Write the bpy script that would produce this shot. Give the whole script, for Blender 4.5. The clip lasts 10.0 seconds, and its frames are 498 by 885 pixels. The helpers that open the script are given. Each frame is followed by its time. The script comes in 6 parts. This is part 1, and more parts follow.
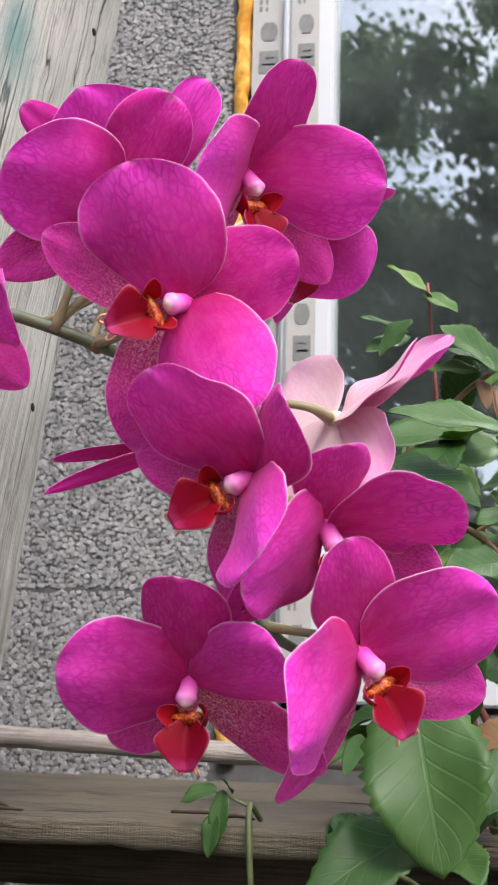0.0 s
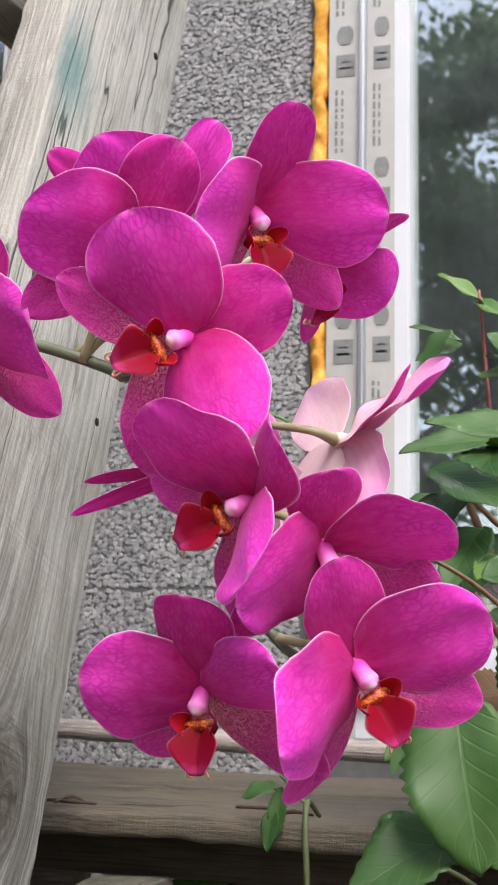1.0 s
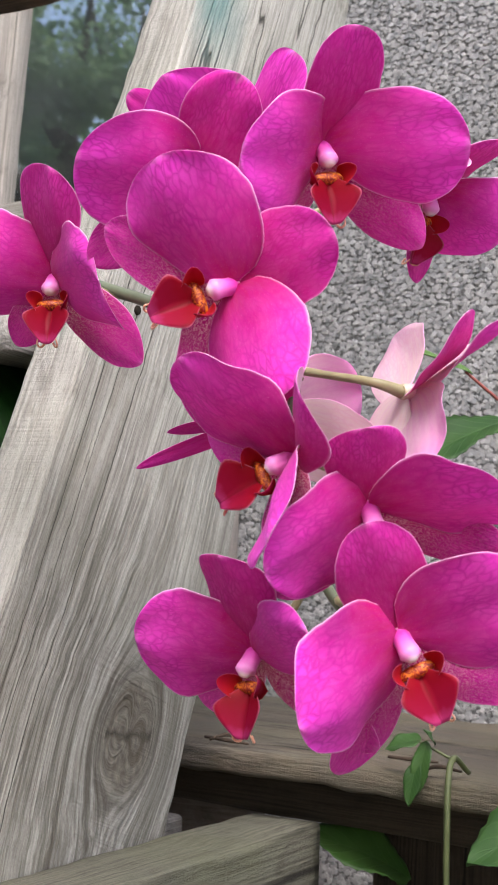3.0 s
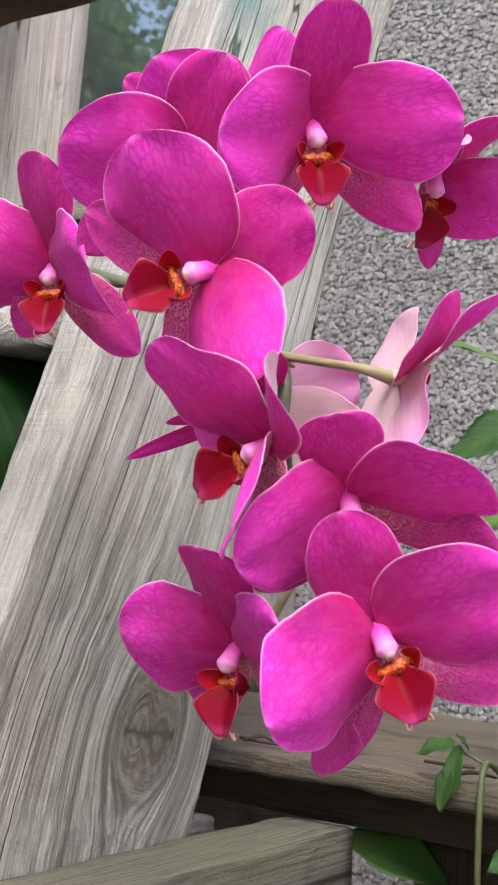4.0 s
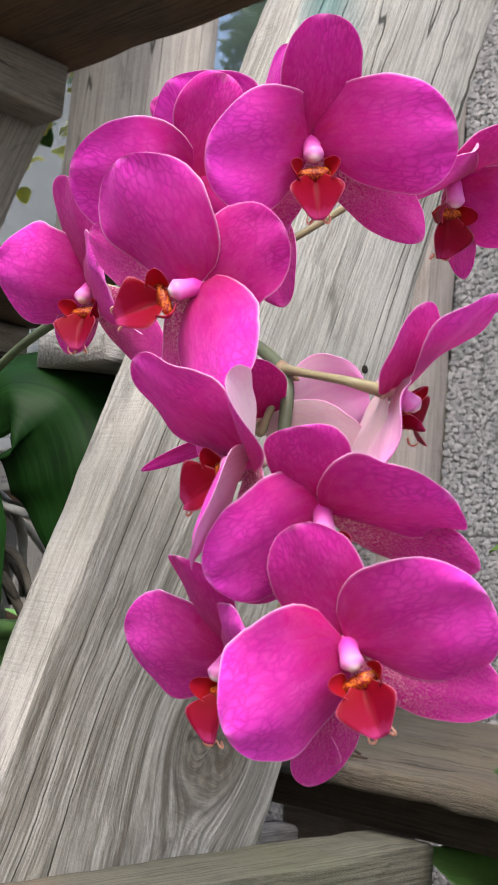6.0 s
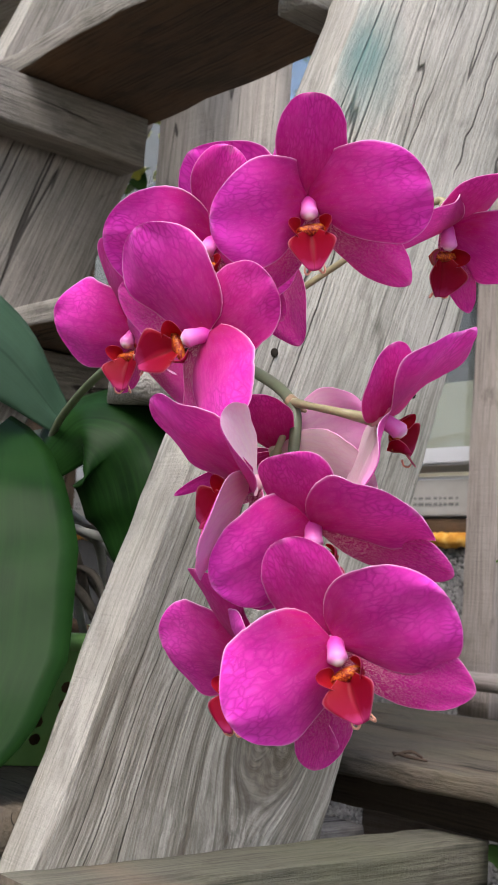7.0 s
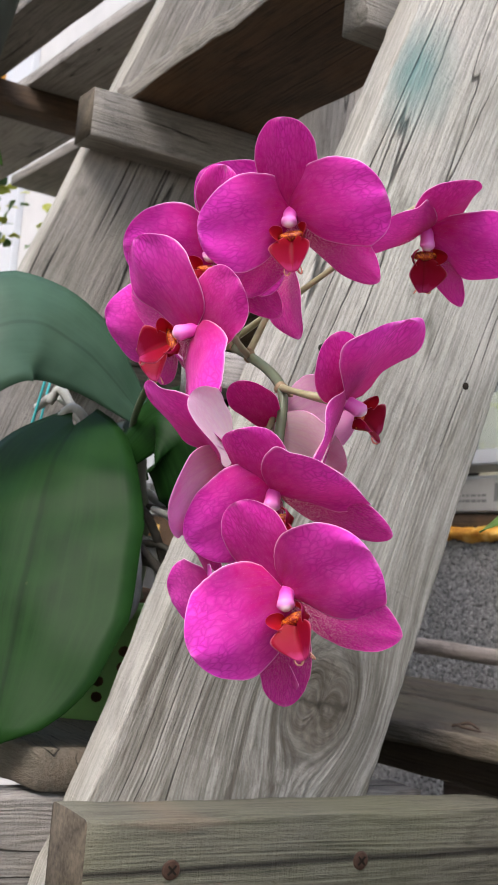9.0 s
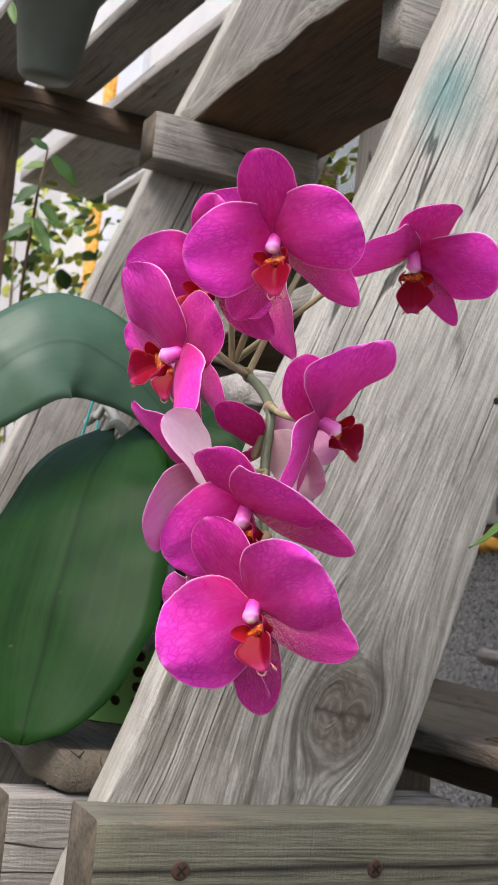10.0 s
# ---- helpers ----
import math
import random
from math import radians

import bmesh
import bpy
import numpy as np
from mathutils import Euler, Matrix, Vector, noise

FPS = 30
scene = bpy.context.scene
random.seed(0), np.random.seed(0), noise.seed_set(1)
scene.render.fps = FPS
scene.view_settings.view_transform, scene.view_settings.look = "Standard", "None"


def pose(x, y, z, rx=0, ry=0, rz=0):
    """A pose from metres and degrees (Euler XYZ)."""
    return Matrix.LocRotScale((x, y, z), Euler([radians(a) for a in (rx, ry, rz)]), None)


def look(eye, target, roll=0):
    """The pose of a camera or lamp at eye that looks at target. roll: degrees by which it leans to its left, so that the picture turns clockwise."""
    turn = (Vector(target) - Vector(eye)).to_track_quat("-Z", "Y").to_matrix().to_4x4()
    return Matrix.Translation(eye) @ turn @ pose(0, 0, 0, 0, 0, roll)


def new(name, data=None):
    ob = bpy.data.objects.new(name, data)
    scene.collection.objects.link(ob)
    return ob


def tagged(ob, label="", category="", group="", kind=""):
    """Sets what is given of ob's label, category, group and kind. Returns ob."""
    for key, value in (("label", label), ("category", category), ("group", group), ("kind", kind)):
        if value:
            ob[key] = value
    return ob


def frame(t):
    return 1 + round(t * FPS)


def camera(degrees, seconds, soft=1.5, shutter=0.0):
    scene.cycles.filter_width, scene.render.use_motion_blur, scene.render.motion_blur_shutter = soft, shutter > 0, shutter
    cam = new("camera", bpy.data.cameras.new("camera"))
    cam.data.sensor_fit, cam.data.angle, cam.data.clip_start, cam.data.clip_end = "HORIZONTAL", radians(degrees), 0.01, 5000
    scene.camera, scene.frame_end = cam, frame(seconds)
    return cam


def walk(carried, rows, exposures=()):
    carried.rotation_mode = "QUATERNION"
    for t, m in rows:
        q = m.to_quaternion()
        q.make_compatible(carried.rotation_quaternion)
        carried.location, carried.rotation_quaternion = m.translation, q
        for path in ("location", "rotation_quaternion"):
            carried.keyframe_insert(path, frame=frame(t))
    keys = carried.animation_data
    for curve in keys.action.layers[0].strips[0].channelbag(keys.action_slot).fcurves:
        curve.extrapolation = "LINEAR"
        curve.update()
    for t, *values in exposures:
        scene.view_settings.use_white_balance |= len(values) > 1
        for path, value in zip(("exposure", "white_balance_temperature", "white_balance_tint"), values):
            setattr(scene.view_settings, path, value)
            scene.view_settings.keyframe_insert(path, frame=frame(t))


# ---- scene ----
# The camera: a hand-held phone arcs from the front of an orchid spray round to its side.
cam = camera(23.4, 10.0)
cam.data.dof.use_dof, cam.data.dof.focus_distance, cam.data.dof.aperture_fstop = True, 0.60, 46.0
PATH = [
    (0, pose(0.0109, -0.0110, 1.2016, 101.59, -1.39, 10.17)),
    (0.5, pose(0.0422, -0.0106, 1.2051, 101.57, -1.56, 13.39)),
    (1, pose(0.0637, -0.0310, 1.2106, 100.95, -1.32, 16.16)),
    (1.5, pose(0.0838, -0.0216, 1.2192, 98.83, -1.57, 20.23)),
    (2, pose(0.1177, 0.0100, 1.2313, 97.73, -2.07, 26.33)),
    (2.5, pose(0.1324, 0.0180, 1.2202, 98.05, -2.28, 27.75)),
    (2.7, pose(0.1341, 0.0183, 1.2294, 97.41, -2.87, 28.15)),
    (4, pose(0.1683, 0.0584, 1.2274, 96.81, -3.98, 33.84)),
    (4.5, pose(0.1854, 0.0686, 1.2313, 96.49, -4.51, 35.55)),
    (5, pose(0.2136, 0.0796, 1.2301, 96.37, -5.01, 38.31)),
    (5.5, pose(0.2272, 0.0870, 1.2345, 96.41, -4.92, 40.63)),
    (6, pose(0.2342, 0.1014, 1.2335, 96.59, -5.06, 43.17)),
    (7.3, pose(0.3460, 0.0814, 1.2302, 97.19, -3.76, 50.30)),
    (7.5, pose(0.3627, 0.0728, 1.2209, 97.12, -3.56, 50.36)),
    (8, pose(0.3771, 0.0725, 1.2093, 97.15, -3.49, 50.55)),
    (8.5, pose(0.4046, 0.0963, 1.2118, 97.10, -4.03, 52.90)),
    (9, pose(0.4386, 0.1298, 1.2172, 96.71, -5.02, 58.81)),
    (9.5, pose(0.4613, 0.1450, 1.2221, 96.42, -5.77, 62.62)),
    (10, pose(0.4956, 0.1830, 1.2264, 96.54, -5.71, 64.84)),
]
walk(cam, PATH, exposures=[(0, 1.64, 6400, 14), (4.5, 1.78, 6400, 14), (6.0, 1.74, 6400, 14), (7.5, 1.48, 6400, 14), (8.5, 1.56, 6400, 14), (10, 1.64, 6400, 14)])

# Daylight: a bright, thinly overcast sky and a broad, weak sun.
world = bpy.data.worlds.new("world")
scene.world = world
world.use_nodes = True
wn = world.node_tree.nodes
sky = wn.new("ShaderNodeTexSky")
sky.sky_type = "NISHITA"
sky.sun_disc = False
sky.sun_elevation, sky.sun_rotation = radians(52), radians(150)
sky.air_density, sky.dust_density, sky.ozone_density = 1.0, 3.0, 1.0
world.node_tree.links.new(sky.outputs["Color"], wn["Background"].inputs["Color"])
wn["Background"].inputs["Strength"].default_value = 0.15
sun = new("sun", bpy.data.lights.new("sun", "SUN"))
sun.data.energy, sun.data.angle, sun.data.color = 1.15, radians(34), (1.0, 0.97, 0.93)
sun.matrix_world = look((2.0, -3.5, 6.0), (0, 0.4, 1.0))


# ---- materials ----
def nodes_of(name, rough=0.6, spec=0.4):
    m = bpy.data.materials.new(name)
    m.use_nodes = True
    nt = m.node_tree
    b = nt.nodes["Principled BSDF"]
    b.inputs["Roughness"].default_value = rough
    b.inputs["Specular IOR Level"].default_value = spec
    return m, nt, b


def val(nt, socket, v):
    """Link a socket, or set a plain value."""
    if hasattr(v, "is_linked"):
        nt.links.new(v, socket)
    else:
        socket.default_value = v


def coords(nt, scale=(1, 1, 1), kind="Object", shift=(0, 0, 0)):
    t = nt.nodes.new("ShaderNodeTexCoord")
    m = nt.nodes.new("ShaderNodeMapping")
    m.inputs["Scale"].default_value = scale
    m.inputs["Location"].default_value = shift
    nt.links.new(t.outputs[kind], m.inputs["Vector"])
    return m.outputs["Vector"]


def tex_noise(nt, vec, scale, detail=4.0, rough=0.55, distort=0.0):
    n = nt.nodes.new("ShaderNodeTexNoise")
    nt.links.new(vec, n.inputs["Vector"])
    n.inputs["Scale"].default_value = scale
    n.inputs["Detail"].default_value = detail
    n.inputs["Roughness"].default_value = rough
    n.inputs["Distortion"].default_value = distort
    return n.outputs["Fac"]


def tex_voronoi(nt, vec, scale, feature="F1", out="Distance", rnd=1.0):
    n = nt.nodes.new("ShaderNodeTexVoronoi")
    n.feature = feature
    nt.links.new(vec, n.inputs["Vector"])
    n.inputs["Scale"].default_value = scale
    n.inputs["Randomness"].default_value = rnd
    return n.outputs[out]


def ramp(nt, fac, stops):
    r = nt.nodes.new("ShaderNodeValToRGB")
    el = r.color_ramp.elements
    while len(el) < len(stops):
        el.new(0.5)
    for e, (p, c) in zip(el, stops):
        e.position = p
        e.color = (*c, 1) if len(c) == 3 else c
    nt.links.new(fac, r.inputs["Fac"])
    return r.outputs["Color"]


def grey(a):
    return (a, a, a)


def mix(nt, fac, a, b, mode="MIX"):
    n = nt.nodes.new("ShaderNodeMix")
    n.data_type, n.blend_type = "RGBA", mode
    val(nt, n.inputs[0], fac)
    val(nt, n.inputs[6], a if hasattr(a, "is_linked") else (*a, 1))
    val(nt, n.inputs[7], b if hasattr(b, "is_linked") else (*b, 1))
    return n.outputs[2]


def math_node(nt, op, a, b=0.0, c=0.0):
    n = nt.nodes.new("ShaderNodeMath")
    n.operation = op
    val(nt, n.inputs[0], a)
    val(nt, n.inputs[1], b)
    val(nt, n.inputs[2], c)
    return n.outputs[0]


def bump(nt, b, height, strength, distance):
    n = nt.nodes.new("ShaderNodeBump")
    n.inputs["Strength"].default_value = strength
    n.inputs["Distance"].default_value = distance
    nt.links.new(height, n.inputs["Height"])
    nt.links.new(n.outputs["Normal"], b.inputs["Normal"])


def plain(name, colour, rough=0.6, spec=0.4, vary=0.12, scale=30.0, metal=0.0):
    """A simple surface with mottling at two scales."""
    m, nt, b = nodes_of(name, rough, spec)
    v = coords(nt)
    n1 = tex_noise(nt, v, scale, 5)
    n2 = tex_noise(nt, v, scale * 0.17, 3)
    lo = tuple(c * (1 - vary) for c in colour)
    hi = tuple(min(1, c * (1 + vary)) for c in colour)
    f = math_node(nt, "MULTIPLY_ADD", n1, 0.5, math_node(nt, "MULTIPLY", n2, 0.5))
    val(nt, b.inputs["Base Color"], ramp(nt, f, [(0.3, lo), (0.7, hi)]))
    b.inputs["Metallic"].default_value = metal
    bump(nt, b, n1, 0.15, 0.001)
    return m


def wood(name, dark, light, knots=(), green=0.0, rough=0.82, crack=0.635, warm=0.0, stain=None, split=None, dirt=None):
    """Weathered timber whose grain runs along the local x axis. knots: (x, y, radius) on the wide face."""
    m, nt, b = nodes_of(name, rough, 0.25)
    obj = coords(nt)
    warp = obj
    sep = nt.nodes.new("ShaderNodeSeparateXYZ")
    nt.links.new(obj, sep.inputs[0])
    y = sep.outputs[1]
    ring = None
    for kx, ky, kr in knots:
        dx = math_node(nt, "SUBTRACT", sep.outputs[0], kx)
        dy = math_node(nt, "SUBTRACT", sep.outputs[1], ky)
        d = math_node(nt, "SQRT", math_node(nt, "ADD", math_node(nt, "MULTIPLY", math_node(nt, "MULTIPLY", dx, dx), 0.55), math_node(nt, "MULTIPLY", dy, dy)))
        fall = math_node(nt, "POWER", 2.718, math_node(nt, "MULTIPLY", math_node(nt, "MULTIPLY", d, d), -1.0 / (2.6 * kr) ** 2))
        push = math_node(nt, "MULTIPLY", fall, math_node(nt, "MULTIPLY", math_node(nt, "DIVIDE", dy, math_node(nt, "ADD", d, 0.004)), -1.1 * kr))
        y = math_node(nt, "ADD", y, push)
        core = math_node(nt, "LESS_THAN", d, kr)
        soft = math_node(nt, "SMOOTH_MIN", 1.0, math_node(nt, "MAXIMUM", 0.0, math_node(nt, "MULTIPLY", math_node(nt, "SUBTRACT", kr * 1.05, d), 90.0)), 0.2)
        lines = math_node(nt, "SINE", math_node(nt, "MULTIPLY", math_node(nt, "ADD", d, math_node(nt, "MULTIPLY", tex_noise(nt, obj, 45, 3), 0.022)), 900.0))
        ring = (soft, lines) if ring is None else (math_node(nt, "MAXIMUM", ring[0], soft), math_node(nt, "ADD", ring[1], lines))
    comb = nt.nodes.new("ShaderNodeCombineXYZ")
    nt.links.new(sep.outputs[0], comb.inputs[0])
    nt.links.new(y, comb.inputs[1])
    nt.links.new(sep.outputs[2], comb.inputs[2])
    rnd = nt.nodes.new("ShaderNodeObjectInfo")
    shift = nt.nodes.new("ShaderNodeVectorMath")
    shift.operation = "SCALE"
    shift.inputs[0].default_value = (3.1, 7.7, 5.3)
    nt.links.new(rnd.outputs["Random"], shift.inputs["Scale"])
    addv = nt.nodes.new("ShaderNodeVectorMath")
    nt.links.new(comb.outputs[0], addv.inputs[0])
    nt.links.new(shift.outputs[0], addv.inputs[1])

    def stretched(sx, sy, sz):
        mp = nt.nodes.new("ShaderNodeMapping")
        mp.inputs["Scale"].default_value = (sx, sy, sz)
        nt.links.new(addv.outputs[0], mp.inputs["Vector"])
        return mp.outputs["Vector"]

    low = tex_noise(nt, stretched(1.5, 24, 24), 1.0, 2, 0.5, 0.15)
    rings = math_node(nt, "MULTIPLY_ADD", math_node(nt, "SINE", math_node(nt, "MULTIPLY", low, 130.0)), 0.5, 0.5)
    grain = tex_noise(nt, stretched(16, 620, 620), 1.0, 5, 0.7, 0.2)
    saw = tex_noise(nt, stretched(420, 9, 9), 1.0, 3, 0.6)
    tone = tex_noise(nt, stretched(8, 17, 17), 1.0, 7, 0.68, 0.3)
    lines = tex_noise(nt, stretched(3.0, 170, 170), 1.0, 3, 0.6, 0.1)
    fuzz = tex_noise(nt, stretched(420, 1100, 1100), 1.0, 3, 0.75)
    f = math_node(nt, "ADD", math_node(nt, "MULTIPLY", grain, 0.40), math_node(nt, "ADD", math_node(nt, "MULTIPLY", rings, 0.07), math_node(nt, "ADD", math_node(nt, "MULTIPLY", tone, 0.40), math_node(nt, "ADD", math_node(nt, "MULTIPLY", lines, 0.20), math_node(nt, "MULTIPLY", saw, 0.07)))))
    mid = tuple((a + c) / 2 for a, c in zip(dark, light))
    col = ramp(nt, f, [(0.36, dark), (0.46, mid), (0.56, light), (0.66, tuple(min(1, c * 1.15) for c in light))])
    col = mix(nt, math_node(nt, "MULTIPLY", ramp(nt, fuzz, [(0.5, grey(0)), (0.72, grey(1))]), 0.45), col, tuple(c * 0.45 for c in mid), "MIX")
    streak = ramp(nt, tex_noise(nt, stretched(2.2, 120, 120), 1.0, 4, 0.65, 0.1), [(0.56, grey(0)), (0.72, grey(0.35))])
    col = mix(nt, streak, col, tuple(c * 0.55 for c in dark))
    smudge = ramp(nt, tex_noise(nt, stretched(14, 30, 30), 1.0, 4, 0.6, 0.5), [(0.60, grey(0)), (0.72, grey(0.55))])
    col = mix(nt, smudge, col, tuple(c * 0.5 for c in dark))
    fibre = ramp(nt, tex_noise(nt, stretched(7, 480, 480), 1.0, 3, 0.6, 0.15), [(0.48, grey(0)), (0.62, grey(0.60))])
    col = mix(nt, mix(nt, 1.0, fibre, ramp(nt, tex_noise(nt, stretched(5, 22, 22), 1.0, 4, 0.6), [(0.36, grey(0.25)), (0.62, grey(1))]), "MULTIPLY"), col, tuple(c * 0.42 for c in dark))
    if warm:
        wmask = ramp(nt, tone, [(0.45, grey(0)), (0.7, grey(warm))])
        col = mix(nt, wmask, col, (0.16, 0.085, 0.04))
    if green:
        gm = ramp(nt, tex_noise(nt, obj, 7, 4), [(0.42, grey(0)), (0.7, grey(green))])
        col = mix(nt, gm, col, (0.115, 0.12, 0.062))
    line = math_node(nt, "ABSOLUTE", math_node(nt, "SUBTRACT", tex_noise(nt, stretched(1.6, 34, 34), 1.0, 1.5, 0.4, 0.05), 0.5))
    cm = ramp(nt, line, [(0.0, grey(1)), (0.0045, grey(0.9)), (0.009, grey(0))])
    patch = ramp(nt, tex_noise(nt, stretched(2.2, 15, 15), 1.0, 2), [(crack - 0.14, grey(0)), (crack - 0.11, grey(1))])
    cm = mix(nt, 1.0, cm, patch, "MULTIPLY")
    col = mix(nt, math_node(nt, "MULTIPLY", cm, 0.85), col, tuple(c * 0.12 for c in dark))
    if ring is not None:
        kc = ramp(nt, math_node(nt, "MULTIPLY_ADD", ring[1], 0.10, math_node(nt, "MULTIPLY", tone, 0.9)), [(0.25, (0.075, 0.062, 0.046)), (0.65, (0.235, 0.205, 0.160))])
        col = mix(nt, math_node(nt, "MULTIPLY", ring[0], 0.75), col, kc)
    for kx, ky, kr in knots:
        ax = math_node(nt, "SUBTRACT", sep.outputs[0], kx)
        ay = math_node(nt, "SUBTRACT", sep.outputs[1], ky)
        wob = math_node(nt, "MULTIPLY", math_node(nt, "SUBTRACT", tex_noise(nt, obj, 70, 3), 0.5), 0.012)
        dd = math_node(nt, "SQRT", math_node(nt, "ADD", math_node(nt, "MULTIPLY", math_node(nt, "MULTIPLY", ax, ax), 0.55), math_node(nt, "MULTIPLY", ay, ay)))
        rim = math_node(nt, "ABSOLUTE", math_node(nt, "SUBTRACT", math_node(nt, "ADD", dd, wob), kr))
        col = mix(nt, ramp(nt, rim, [(0.0008, grey(0.55)), (0.0035, grey(0))]), col, (0.05, 0.042, 0.033))
        gap = math_node(nt, "ABSOLUTE", math_node(nt, "ADD", math_node(nt, "ADD", ax, wob), math_node(nt, "MULTIPLY", ay, 0.2)))
        reach = math_node(nt, "LESS_THAN", math_node(nt, "ABSOLUTE", ay), kr * 0.75)
        col = mix(nt, math_node(nt, "MULTIPLY", reach, ramp(nt, gap, [(0.0004, grey(0.9)), (0.0010, grey(0))])), col, (0.02, 0.017, 0.014))
    if dirt:
        ex, ey, er = dirt
        ax = math_node(nt, "SUBTRACT", sep.outputs[0], ex)
        ay = math_node(nt, "SUBTRACT", sep.outputs[1], ey)
        d = math_node(nt, "SQRT", math_node(nt, "ADD", math_node(nt, "MULTIPLY", math_node(nt, "MULTIPLY", ax, ax), 0.5), math_node(nt, "MULTIPLY", ay, ay)))
        near_it = ramp(nt, math_node(nt, "DIVIDE", d, er), [(0.35, grey(1)), (1.0, grey(0))])
        blot = ramp(nt, tex_noise(nt, stretched(9, 130, 130), 1.0, 6, 0.7, 0.5), [(0.38, grey(0.18)), (0.62, grey(0.85))])
        col = mix(nt, mix(nt, 1.0, near_it, blot, "MULTIPLY"), col, (0.070, 0.060, 0.042))
    if split:
        z0, slope = split
        run = math_node(nt, "MULTIPLY_ADD", sep.outputs[0], slope, z0)
        wob = math_node(nt, "MULTIPLY", math_node(nt, "SUBTRACT", tex_noise(nt, coords(nt, (9, 1, 1)), 1.0, 4), 0.5), 0.006)
        gap = math_node(nt, "ABSOLUTE", math_node(nt, "SUBTRACT", sep.outputs[2], math_node(nt, "ADD", run, wob)))
        col = mix(nt, ramp(nt, gap, [(0.0005, grey(0.95)), (0.0013, grey(0))]), col, (0.012, 0.010, 0.008))
        bare = ramp(nt, math_node(nt, "ADD", math_node(nt, "ABSOLUTE", math_node(nt, "SUBTRACT", sep.outputs[0], 0.062)), math_node(nt, "ADD", math_node(nt, "MULTIPLY", math_node(nt, "ABSOLUTE", math_node(nt, "ADD", sep.outputs[2], 0.004)), 7.0), math_node(nt, "MULTIPLY", grain, 0.025))), [(0.040, grey(0.3)), (0.060, grey(0))])
        col = mix(nt, bare, col, (0.20, 0.14, 0.095))
    if stain:
        sx, sy, sr = stain
        dx = math_node(nt, "SUBTRACT", sep.outputs[0], sx)
        dy = math_node(nt, "SUBTRACT", sep.outputs[1], sy)
        d = math_node(nt, "SQRT", math_node(nt, "ADD", math_node(nt, "MULTIPLY", math_node(nt, "MULTIPLY", dx, dx), 0.4), math_node(nt, "MULTIPLY", dy, dy)))
        d = math_node(nt, "ADD", d, math_node(nt, "MULTIPLY", math_node(nt, "SUBTRACT", tone, 0.5), 0.05))
        col = mix(nt, ramp(nt, math_node(nt, "DIVIDE", d, sr), [(0.15, grey(0.75)), (0.9, grey(0))]), col, (0.10, 0.21, 0.20))
    val(nt, b.inputs["Base Color"], col)
    h = math_node(nt, "SUBTRACT", math_node(nt, "ADD", math_node(nt, "ADD", math_node(nt, "ADD", grain, math_node(nt, "MULTIPLY", saw, 0.5)), math_node(nt, "MULTIPLY", rings, 0.25)), math_node(nt, "MULTIPLY", fuzz, 0.5)), math_node(nt, "MULTIPLY", cm, 2.0))
    bump(nt, b, h, 0.9, 0.0016)
    return m


def uv_of(nt, sx, sy):
    t = nt.nodes.new("ShaderNodeTexCoord")
    m = nt.nodes.new("ShaderNodeMapping")
    m.inputs["Scale"].default_value = (sx, sy, 1)
    nt.links.new(t.outputs["UV"], m.inputs["Vector"])
    s = nt.nodes.new("ShaderNodeSeparateXYZ")
    nt.links.new(t.outputs["UV"], s.inputs[0])
    return m.outputs["Vector"], s.outputs[0], s.outputs[1]


